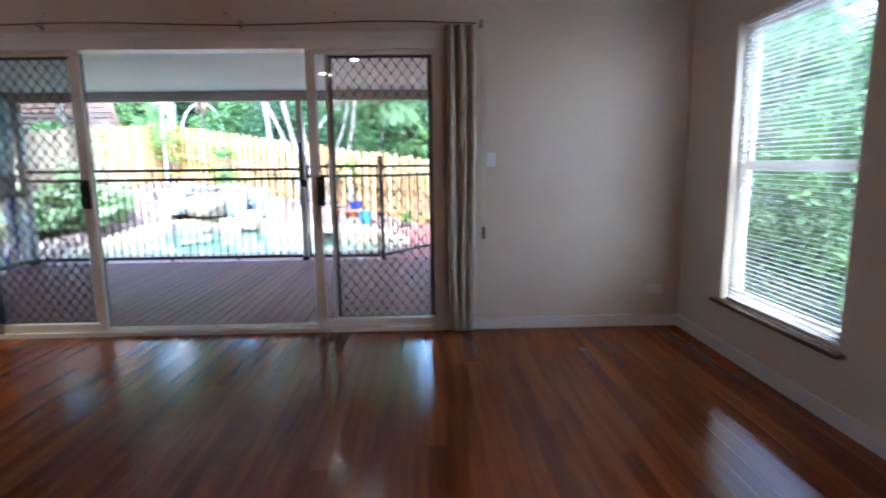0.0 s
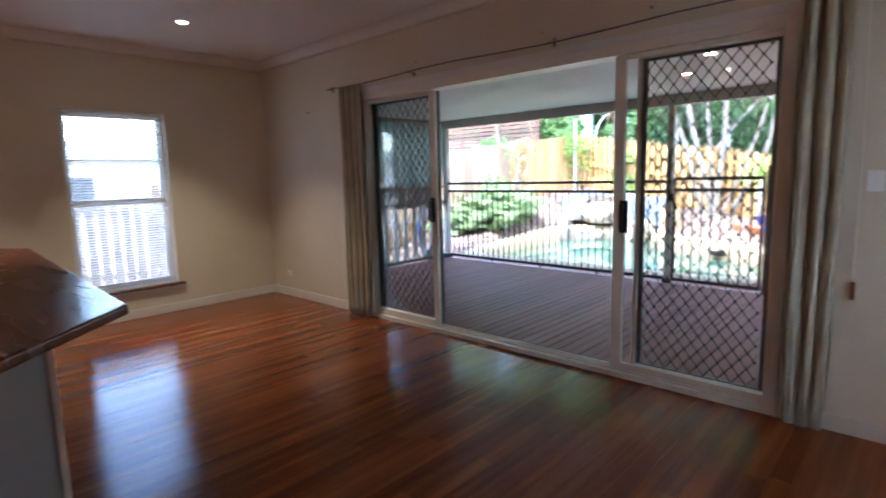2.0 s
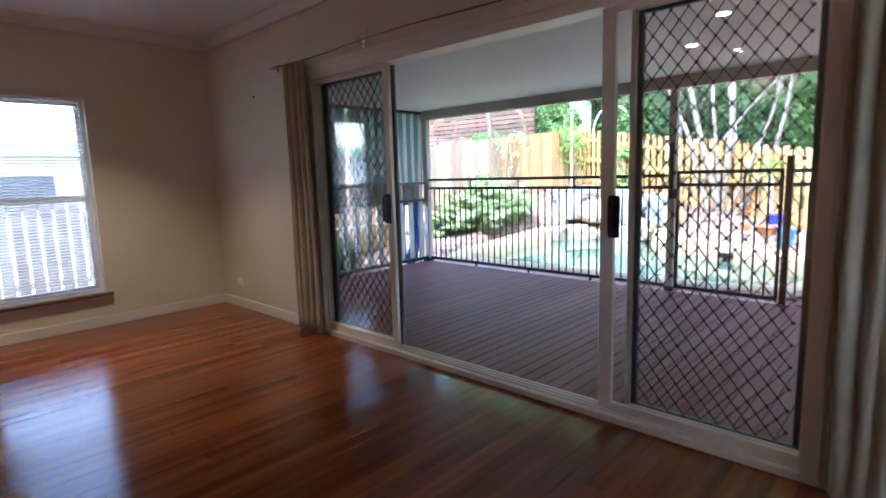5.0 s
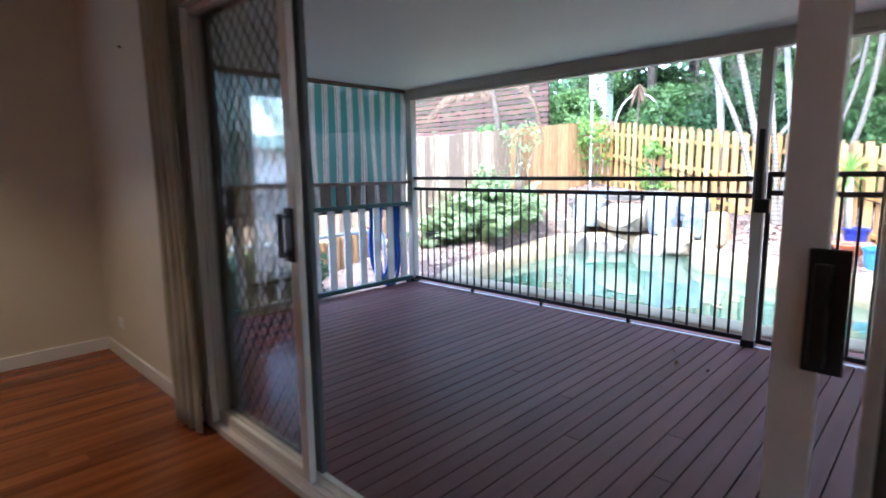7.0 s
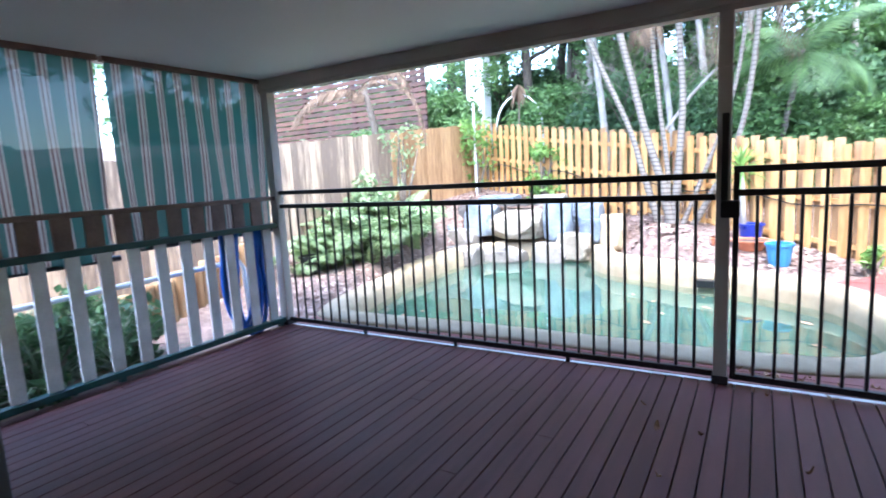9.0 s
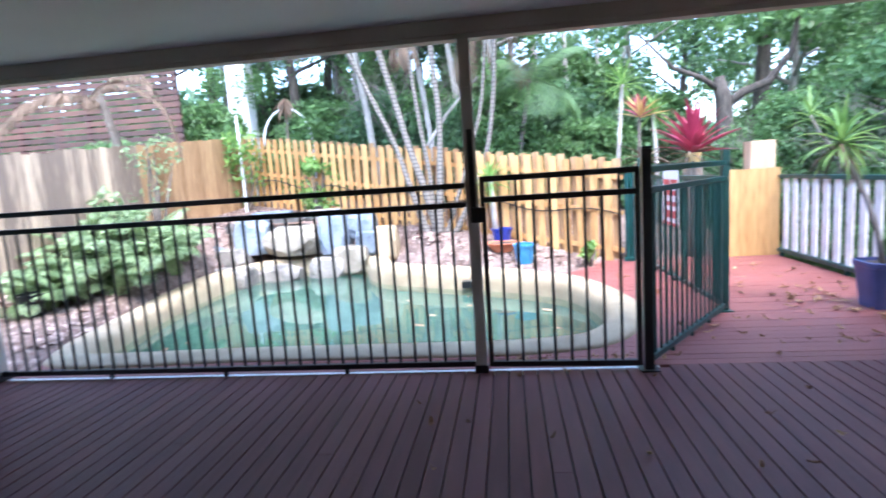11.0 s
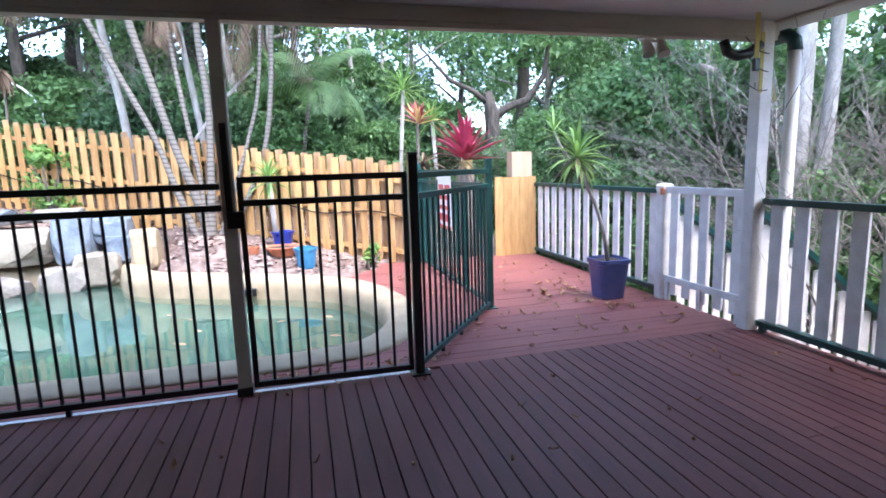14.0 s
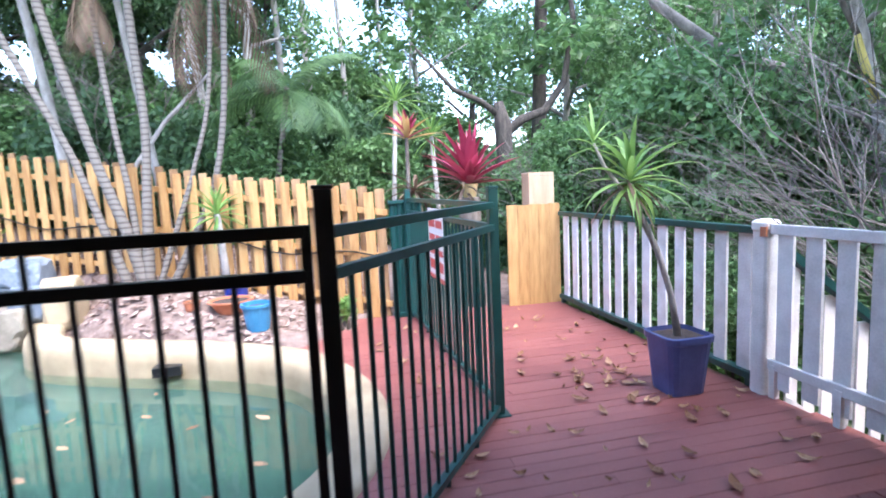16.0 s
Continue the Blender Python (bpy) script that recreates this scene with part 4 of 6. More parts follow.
_K(_mx.outputs[0], _mx2.inputs[1]), _K(_tp.outputs[0], _mx2.inputs[2]), _K(_mx2.outputs[0], _nt.nodes["Material Output"].inputs["Surface"])


def canvas_blind(y0, y1, z0, seed):
    rng = random.Random(seed)
    b = thing("canvas_blind", (-4.985, (y0 + y1) / 2, z0), "green and cream striped canvas roll-down blind outside the railing", "outdoor blind", "verandah blinds")
    nu, nv = 40, 16
    verts, faces = [], []
    for j in range(nv + 1):
        for i in range(nu + 1):
            u, v = i / nu, j / nv
            bulge = 0.034 * math.sin(u * 9 + seed + 2.5 * v) * (1 - v) + 0.018 * math.sin(u * 23 + 4 * v) * (1 - v)
            verts.append((-4.985 + bulge, y0 + (y1 - y0) * u + 0.02 * (1 - v) * math.sin(seed * 3.0 + u * 3), z0 + (2.19 - z0) * v))
    for j in range(nv):
        for i in range(nu):
            a = j * (nu + 1) + i
            faces.append((a, a + 1, a + nu + 2, a + nu + 1))
    raw("canvas", verts, faces, M_STRIPE, b, smooth=True)
    bm = bmesh.new()
    tube(bm, [(-4.985, y0 - 0.01, z0), (-4.985, y1 + 0.01, z0)], 0.02, 10)
    part("bottom_pole", bm, M_BLACK, b)
    part("head_batten", boxes((-5.01, y0 - 0.02, 2.17, -4.95, y1 + 0.02, 2.235), bevel=0.004), M_BROWNW, b, "dark brown timber head batten")
    return b


canvas_blind(3.78, 5.36, 0.84, 1)
canvas_blind(5.43, 6.76, 0.88, 2)

# ---- objects on the deck ----
pot = thing("plant_pot", (1.85, 8.0, 0.0), "tapered square blue glazed pot on the red deck", "plant pot")
bm = bmesh.new()
lathe(bm, [(0.115, 0.0), (0.118, 0.005), (0.150, 0.33), (0.162, 0.335), (0.164, 0.375), (0.150, 0.38), (0.146, 0.35)], (1.85, 8.0, 0), 32, True)
part("pot_body", bm, M_POT, pot)
bm = bmesh.new()
lathe(bm, [(0.143, 0.34), (0.143, 0.352)], (1.85, 8.0, 0), 24, True)
part("soil", bm, M_SOIL, pot, "dark potting soil")


def strap(verts, faces, base, heading, rise_, length, width, droop, fold=0.25, seg=6):
    """One long strap leaf, folded along its middle, that rises and then droops."""
    p = Vector(base)
    h = Vector((math.cos(heading), math.sin(heading), 0))
    side = Vector((-h.y, h.x, 0))
    ang = rise_
    n0 = len(verts)
    for i in range(seg + 1):
        f = i / seg
        w = width * (0.55 + 0.9 * f if f < 0.4 else (1 - f) / 0.6 * 0.91 + 0.02)
        d = h * math.cos(ang) + Vector((0, 0, math.sin(ang)))
        up = Vector((0, 0, 1)) * math.cos(ang) - h * math.sin(ang)
        verts.extend([tuple(p - side * w / 2 + up * w * fold), tuple(p), tuple(p + side * w / 2 + up * w * fold)])
        p = p + d * (length / seg)
        ang -= droop / seg * (0.4 + 1.2 * f)
    for i in range(seg):
        a = n0 + 3 * i
        faces.append((a, a + 1, a + 4, a + 3))
        faces.append((a + 1, a + 2, a + 5, a + 4))


def rosette(name, centre, n, length, width, material, parent, rng, low=-0.1, high=1.35, droop=1.0, label=""):
    verts, faces = [], []
    for k in range(n):
        e = low + (high - low) * (k / n) ** 0.8
        strap(verts, faces, Vector(centre) + Vector((0, 0, 0.06 * k / n)), k * 2.4 + rng.uniform(-0.3, 0.3), e + rng.uniform(-0.15, 0.15), length * rng.uniform(0.75, 1.1), width * rng.uniform(0.8, 1.15), droop * rng.uniform(0.5, 1.2))
    return raw(name, verts, faces, material, parent, label, True)


_rng = random.Random(21)
dra = thing("dracaena", (1.85, 8.0, 0.35), "leaning potted dracaena with grey trunk and strappy green leaves", "plant")
bm = bmesh.new()
tube(bm, [(1.85, 8.0, 0.345), (1.80, 8.0, 0.62), (1.71, 8.01, 0.90), (1.58, 8.0, 1.14), (1.52, 8.0, 1.32)], [0.024, 0.02, 0.019, 0.02, 0.018], 10)
part("trunk", bm, M_PALEBARK, dra, smooth=True)
rosette("crown", (1.52, 8.0, 1.30), 34, 0.40, 0.052, M_LEAFL, dra, _rng, -1.0, 1.4, 1.3)
bm = bmesh.new()
tube(bm, [(1.58, 8.0, 1.12), (1.50, 8.0, 1.24), (1.36, 8.01, 1.42), (1.29, 8.01, 1.56)], [0.017, 0.015, 0.012, 0.009], 8)
part("side_branch", bm, M_PALEBARK, dra, smooth=True)
rosette("side_crown", (1.29, 8.01, 1.53), 12, 0.28, 0.024, M_LEAFL, dra, _rng, -0.4, 1.4, 0.8)
rosette("dry_leaves", (1.50, 8.0, 1.29), 9, 0.36, 0.03, M_DRYPALM, dra, _rng, -1.2, -0.3, 0.9, "withered brown lower leaves")

scr = thing("timber_screen", (2.03, 10.64, 0.0), "short golden stained timber board screen at the end of the deck", "fence")
me = unit_mesh("board", M_ORANGE)
for k in range(5):
    piece("board", me, scr, (1.75 + 0.124 * k, 10.63, 0.0), (0.121, 0.02, 1.115 - 0.006 * (k % 2)))
for z in (0.25, 0.85):
    part("back_rail", boxes((1.70, 10.642, z, 2.31, 10.69, z + 0.08)), M_ORANGE, scr)
p = thing("timber_post", (2.13, 10.80, -0.3), "thick pale unpainted timber post behind the board screen", "post")
part("shaft", boxes((1.985, 10.70, -0.32, 2.285, 10.92, 1.46), bevel=0.008), mat("raw_pine", (0.46, 0.27, 0.15), (0.62, 0.42, 0.27), 0.7, 3, 50, 0.2, stretch=(5, 5, 0.7)), p)

sign = thing("safety_sign", (0.64, 9.31, 0.6), "red and white pool resuscitation chart tied to the green fence", "sign")
part("board", boxes((0.602, 9.04, 0.60, 0.606, 9.58, 1.18)), M_SIGNW, sign)
rows = [(0.06, 0.46, 0.74, 0.84, M_SIGNR), (0.54, 0.94, 0.74, 0.84, M_SIGNR), (0.06, 0.46, 0.55, 0.64, M_SIGNR), (0.54, 0.94, 0.55, 0.64, M_SIGNR), (0.06, 0.94, 0.36, 0.44, M_SIGNR), (0.06, 0.46, 0.14, 0.28, M_SIGNR), (0.54, 0.94, 0.14, 0.28, M_SIGNR), (0.0, 1.0, 0.0, 0.06, M_SIGNR)]
for a, b, c, d, m in rows:
    part("printed_bar", boxes((0.6005, 9.04 + 0.54 * a, 0.60 + 0.58 * c, 0.6018, 9.04 + 0.54 * b, 0.60 + 0.58 * d)), m, sign)
bm = boxes((0.606, 9.12, 1.10, 0.62, 9.135, 1.12), (0.606, 9.46, 1.10, 0.62, 9.475, 1.12))
part("tie", bm, M_SIGNW, sign)

# bromeliads on a stump and a branch behind the screen
_rng = random.Random(9)
stump = thing("tree_stump", (1.37, 10.95, -0.3), "rough grey stump holding bromeliads behind the deck", "stump")
bm = bmesh.new()
tube(bm, [(1.37, 10.95, -0.32), (1.38, 10.95, 0.5), (1.36, 10.94, 1.22)], [0.15, 0.12, 0.13], 12)
part("stump_wood", bm, M_BARK, stump, smooth=True)
br = thing("bromeliad", (1.37, 10.93, 1.22), "large crimson bromeliad rosette in a pale pot", "plant", "bromeliads")
bm = bmesh.new()
lathe(bm, [(0.07, 0.0), (0.095, 0.14), (0.10, 0.15), (0.09, 0.15)], (1.37, 10.93, 1.22), 16)
part("pot", bm, M_YELLEAF, br, "pale yellow pot")
rosette("leaves", (1.37, 10.93, 1.36), 34, 0.66, 0.125, M_REDLEAF, br, _rng, 0.15, 1.45, 0.5)
rosette("dry_leaves", (1.31, 10.93, 1.30), 18, 0.50, 0.05, M_DRYPALM, br, _rng, -0.8, 0.6, 1.2, "withered brown outer leaves")
br = thing("bromeliad", (0.63, 10.97, 1.72), "small red and yellow bromeliad on a thin branch", "plant", "bromeliads")
bm = bmesh.new()
tube(bm, [(0.70, 11.0, -0.3), (0.68, 10.98, 0.7), (0.69, 10.97, 1.9)], [0.035, 0.028, 0.02], 8)
part("branch", bm, M_BARK, br)
rosette("leaves", (0.69, 10.97, 1.88), 10, 0.38, 0.09, M_REDLEAF, br, _rng, 0.5, 1.45, 0.4)
rosette("pale_leaves", (0.69, 10.97, 1.87), 8, 0.40, 0.08, M_YELLEAF, br, _rng, 0.3, 1.0, 0.5)
rosette("dry_leaves", (0.75, 10.95, 1.30), 20, 0.55, 0.05, M_DRYPALM, br, _rng, -0.8, 0.7, 1.2, "withered brown lower leaves")


def yucca(x, y, z, h, lean, n, length, label):
    t = thing("yucca", (x, y, z), label, "plant", "yuccas")
    bm = bmesh.new()
    tube(bm, [(x, y, z - 0.05), (x + lean * 0.5, y, z + h * 0.55), (x + lean, y, z + h)], [0.045, 0.036, 0.034], 10)
    part("trunk", bm, M_PALEBARK, t, smooth=True)
    rosette("crown", (x + lean, y, z + h - 0.03), n, length, 0.04, M_LEAFL, t, _rng, -0.8, 1.4, 1.0)
    return t


yucca(-1.30, 11.20, garden(-1.30, 11.20), 0.88, -0.05, 40, 0.46, "young yucca with bright spiky leaves against the fence")
yucca(0.75, 13.0, garden(0.75, 13.0), 2.35, 0.15, 44, 0.6, "tall yucca with spiky leaves beyond the fence")
yucca(1.55, 13.2, garden(1.55, 13.2), 1.9, -0.1, 40, 0.55, "tall yucca with spiky leaves beyond the fence")


def round_pot(name, x, y, r, h, material, label, squat=False):
    z = garden(x, y) - 0.015
    t = thing(name, (x, y, z), label, "plant pot", "garden pots")
    bm = bmesh.new()
    lathe(bm, [(r * (0.72 if not squat else 0.6), 0.0), (r * 0.95, h * 0.88), (r * 1.06, h * 0.89), (r * 1.06, h), (r * 0.92, h), (r * 0.9, h * 0.85)], (x, y, z), 24)
    part("pot_body", bm, material, t, smooth=False)
    bm = bmesh.new()
    lathe(bm, [(r * 0.88, h * 0.80), (r * 0.88, h * 0.86)], (x, y, z), 20)
    part("soil", bm, M_SOIL, t)


round_pot("garden_pot", -0.93, 10.35, 0.14, 0.26, M_POTB, "bright blue plastic pot on the mulch")
round_pot("garden_pot", -1.22, 10.75, 0.21, 0.13, M_TERRA, "shallow terracotta bowl on the mulch", True)
round_pot("garden_pot", -1.22, 11.15, 0.15, 0.22, M_POTD, "cobalt blue glazed pot among mulch")
round_pot("garden_pot", -1.58, 10.75, 0.08, 0.10, M_TERRA, "small terracotta pot on the mulch")
round_pot("black_bucket", -6.15, 8.35, 0.15, 0.24, M_BLACK, "black plastic bucket standing on the gravel")


# ---- rockery ----
def rock(centre, radii, material, seed, label):
    bm = bmesh.new()
    bmesh.ops.create_icosphere(bm, subdivisions=4, radius=1.0)
    off = Vector((seed * 7.3, seed * 3.1, seed * 1.7))
    for v in bm.verts:
        p = v.co.copy()
        big = noise.noise(p * 0.9 + off) * 0.26
        flat = abs(noise.noise(p * 1.7 + off * 2)) * -0.22
        small = noise.noise(p * 5 + off) * 0.05
        q = p * (1 + big + flat + small)
        q = Vector([max(-0.72, min(0.72, c)) * 1.25 for c in q])
        v.co = Vector((q.x * radii[0], q.y * radii[1], q.z * radii[2])) + Vector(centre)
    return tagged(part("boulder", bm, material, None, smooth=False), label, "rock", "rockery boulders")


PALE, BLUE = "pale cream boulder of the pool waterfall", "blue-grey boulder beside the pool waterfall"
for k, (c, r, m) in enumerate((
    ((-4.63, 11.75, 0.41), (0.50, 0.34, 0.27), M_CREAMROCK), ((-4.67, 11.88, 0.76), (0.36, 0.28, 0.06), M_ROCK),
    ((-5.31, 11.75, 0.50), (0.29, 0.30, 0.31), M_ROCKB), ((-3.92, 11.75, 0.48), (0.26, 0.30, 0.36), M_ROCKB),
    ((-3.48, 11.85, 0.58), (0.24, 0.25, 0.22), M_ROCKB), ((-3.33, 11.68, 0.30), (0.22, 0.22, 0.22), M_ROCKB),
    ((-3.60, 11.50, 0.08), (0.30, 0.20, 0.24), M_CREAMROCK), ((-3.98, 11.46, -0.06), (0.32, 0.22, 0.22), M_ROCK),
    ((-5.60, 11.42, 0.10), (0.33, 0.28, 0.27), M_ROCK), ((-5.95, 11.55, 0.20), (0.30, 0.28, 0.25), M_ROCKB),
    ((-4.85, 11.36, -0.12), (0.52, 0.24, 0.20), M_ROCK), ((-5.30, 10.95, -0.12), (0.32, 0.30, 0.26), M_ROCK),
    ((-4.20, 12.10, 0.78), (0.32, 0.22, 0.10), M_ROCK), ((-5.15, 12.15, 0.80), (0.38, 0.24, 0.09), M_ROCKB),
    ((-3.04, 11.58, 0.30), (0.19, 0.22, 0.30), M_COPING), ((-5.70, 12.0, 0.55), (0.28, 0.26, 0.20), M_ROCK))):
    rock(c, r, m, k + 1, BLUE if m is M_ROCKB else PALE)

# ---- hose, pipes and fittings ----
hose = thing("garden_hose", (-4.95, 6.45, 0.0), "coiled bright blue hose hanging over the railing", "hose")
for k in range(8):
    bm = bmesh.new()
    y = 6.14 + 0.034 * k
    pts = [(-4.955 - 0.02 * (k % 2), y + 0.15 * (1 - math.cos(a)) - 0.012 * k, 0.50 - 0.40 * math.sin(a) - 0.02 * k) for a in [math.pi * (-0.15 + 1.3 * j / 14) for j in range(15)]]
    tube(bm, [(-4.94, pts[0][1], 0.92), *pts, (-4.94, pts[-1][1], 0.90)], 0.016, 8)
    part("loop", bm, M_HOSE, hose, smooth=True)
bm = bmesh.new()
tube(bm, [(-4.97, 6.10, 0.02), (-5.0, 6.3, 0.015), (-4.97, 6.55, 0.02), (-5.02, 6.75, 0.03)], 0.014, 8)
part("tail", bm, M_HOSE, hose, smooth=True)
pipe = thing("pool_pipe", (-5.35, 5.2, 0.4), "pale plastic pool pipe running along the garden", "pipe")
bm = bmesh.new()
tube(bm, [(-5.30, 4.0, 0.56), (-5.38, 6.0, 0.58), (-5.45, 6.7, 0.58), (-5.45, 6.75, 0.5), (-5.45, 6.78, -0.14)], 0.022, 10)
part("pipe_run", bm, M_PVC, pipe, smooth=True)
bm = bmesh.new()
tube(bm, [(-5.30, 4.0, 0.56), (-5.30, 4.0, -0.16)], 0.022, 10)
part("pipe_drop", bm, M_PVC, pipe, smooth=True)
dp = thing("downpipe", (2.44, 6.66, -1.0), "white round downpipe with a dark green elbow at the verandah corner", "downpipe")
bm = bmesh.new()
tube(bm, [(2.44, 6.66, -1.3), (2.44, 6.66, 2.0)], 0.043, 16)
part("pipe", bm, M_ALU, dp, smooth=True)
bm = bmesh.new()
tube(bm, [(2.44, 6.66, 2.0), (2.44, 6.67, 2.07), (2.46, 6.74, 2.12), (2.50, 6.95, 2.13)], 0.048, 14)
part("elbow", bm, M_GREEN, dp, smooth=True)
spot = thing("flood_light", (1.36, 6.74, 2.04), "twin pale flood light fitting under the beam", "flood light")
for dx in (-0.05, 0.06):
    bm = bmesh.new()
    tube(bm, [(1.36 + dx, 6.74, 2.06), (1.36 + dx, 6.73, 2.02), (1.36 + dx, 6.70, 1.96)], [0.018, 0.03, 0.042], 12)
    part("lamp_head", bm, M_BEAM, spot)
bm = boxes((1.29, 6.72, 2.052, 1.44, 6.78, 2.062), bevel=0.002)
part("base", bm, M_BEAM, spot)
reel = thing("hose_bracket", (2.03, 6.72, 2.02), "black looped cable bracket under the beam corner", "bracket")
bm = bmesh.new()
tube(bm, [(1.90, 6.72, 2.06), (1.91, 6.70, 1.99), (1.98, 6.69, 1.96), (2.08, 6.69, 1.98), (2.18, 6.70, 2.04)], 0.035, 12)
part("loop", bm, M_BLACK, reel, smooth=True)
sx = thing("tie_strap", (2.02, 6.55, 1.86), "yellow tie strap hanging from the verandah ceiling", "strap")
part("webbing", boxes((1.995, 6.553, 1.92, 2.03, 6.557, SOFF), bevel=0.001), M_YELLOW, sx)
part("buckle", boxes((1.992, 6.54, 1.84, 2.033, 6.57, 1.92), bevel=0.006), M_BLACK, sx, "black plastic buckle")
sx = thing("tie_strap", (2.19, 6.68, 1.7), "yellow tie strap knotted on the corner post", "strap")
part("webbing", boxes((2.175, 6.685, 1.72, 2.205, 6.69, 2.12), bevel=0.001), M_YELLOW, sx)
chime = thing("wind_chime", (2.40, 5.9, 1.9), "dark wind chime hanging under the roof edge", "wind chime")
bm = bmesh.new()
tube(bm, [(2.36, 5.9, SOFF), (2.36, 5.9, 1.98)], 0.003, 5)
part("cord", bm, M_BLACK, chime)
bm = bmesh.new()
tube(bm, [(2.36, 5.80, 1.97), (2.36, 5.9, 1.985), (2.36, 6.0, 1.97)], 0.022, 10)
part("bar", bm, M_BLACK, chime, smooth=True)

# ---- next door, seen through the west window and over the fence ----
nf = thing("neighbour_fence", (-6.6, 2.0, -0.2), "weathered grey picket fence outside the window", "fence")
me = unit_mesh("picket", mat("grey_white_picket", (0.20, 0.20, 0.205), (0.33, 0.33, 0.335), 0.8, 4, 60, 0.3, rand=0.4))
for k in range(34):
    piece("picket", me, nf, (-6.6, -1.0 + 0.135 * k, -0.2), (0.02, 0.105, 1.36))
for z in (0.15, 0.95):
    part("rail", boxes((-6.66, -1.1, z, -6.615, 3.6, z + 0.07)), M_WHITEW, nf)
nh = thing("neighbour_house", (-13, 2.5, -0.2), "pale weatherboard neighbour house with a green metal roof", "house")
bm = bmesh.new()
for k in range(12):
    box(bm, -15.0, -6, -0.2 + 0.17 * k, -12.0 + 0.008 * (k % 2), 7.0, -0.03 + 0.17 * k)
part("wall", bm, M_HOUSE, nh)
part("roof", prism([(-15.5, -6.5), (-11.6, -6.5), (-11.6, 7.4), (-15.5, 7.4)], 1.85, 2.12), M_ROOF, nh, "pale green metal roof edge")
wn = part("window", boxes((-11.99, 2.4, 0.7, -11.95, 3.6, 1.55), bevel=0.004), M_ALU, nh)
part("pane", boxes((-11.949, 2.46, 0.76, -11.945, 3.54, 1.49)), M_GREYALU, wn)
sl = thing("slat_screen", (-10.2, 13.6, 0.6), "red-brown horizontal timber slat screen on the neighbour's side", "screen")
me = unit_mesh("slat", M_REDWOOD)
for k in range(24):
    piece("slat", me, sl, (-10.1, 13.6, 1.4 + 0.125 * k), (5.2, 0.022, 0.094))
for x in (-12.6, -11.2, -9.6, -7.6):
    part("upright", boxes((x - 0.05, 13.62, 0.2, x + 0.05, 13.7, 4.4)), M_REDWOOD, sl)
col = thing("column", (-7.1, 15.4, 0.3), "pale rendered column of the neighbour's pergola", "column")
part("shaft", boxes((-7.33, 15.2, 0.3, -6.87, 15.6, 4.3), bevel=0.01), M_COLUMN, col)
part("capital", boxes((-7.4, 15.12, 4.3, -6.8, 15.68, 4.45), bevel=0.01), M_COLUMN, col)

# ---- cables and small garden bits ----
cab = thing("fence_cable", (-2.5, 11.9, 0.9), "thin black cable strung along the golden fence", "cable")
bm = bmesh.new()
_d = (FC - FR)
_n = Vector((-_d.y, _d.x)).normalized() * 0.10
tube(bm, [(*(FR + _d * f + _n), 0.62 + 0.86 * f + 0.05 * math.sin(f * 30)) for f in [k / 40 for k in range(41)]], 0.009, 5)
part("cable_run", bm, M_BLACK, cab)
cab = thing("wall_cable", (2.1, 6.68, 1.9), "thin dark wires drooping from the verandah corner", "cable")
for k, (z0, z1) in enumerate(((2.08, 1.98), (1.98, 1.86), (1.80, 1.74))):
    bm = bmesh.new()
    tube(bm, [(2.02 + 0.04 * j, 6.66, z0 + (z1 - z0) * j / 5 - 0.03 * math.sin(j * 0.6)) for j in range(6)], 0.004, 5)
    part("wire", bm, M_BLACK, cab)
hoop = thing("garden_hoop", (-6.0, 14.6, 1.0), "pale green curved pipe hoop behind the fence corner", "hoop")
bm = bmesh.new()
tube(bm, [(-6.3 + 0.55 * (1 - math.cos(a)), 14.6, 2.2 + 0.75 * math.sin(a)) for a in [math.pi * k / 12 for k in range(13)]] + [(-5.2, 14.6, 0.9)], 0.02, 8)
part("pipe", bm, M_PVC, hoop, smooth=True)
leafcut = thing("dead_leaf_cluster", (-6.2, 14.2, 2.8), "hanging cluster of dry tan leaves above the fence corner", "dry leaves")
rosette("leaves", (-5.6, 14.3, 3.05), 16, 0.5, 0.09, M_DRYPALM, leafcut, _rng, -1.5, -0.6, 0.6)
bm = bmesh.new()
tube(bm, [(-5.7, 14.4, 0.6), (-5.65, 14.35, 2.0), (-5.6, 14.3, 3.1)], [0.03, 0.025, 0.015], 6)
part("stem", bm, M_BARK, leafcut)
skim = thing("pool_skimmer", (-1.55, 9.9, -0.1), "dark skimmer slot in the pool wall under the coping", "skimmer")
part("slot", boxes((-1.72, 9.80, -0.10, -1.50, 9.94, -0.02), bevel=0.004, ), M_BLACK, skim)

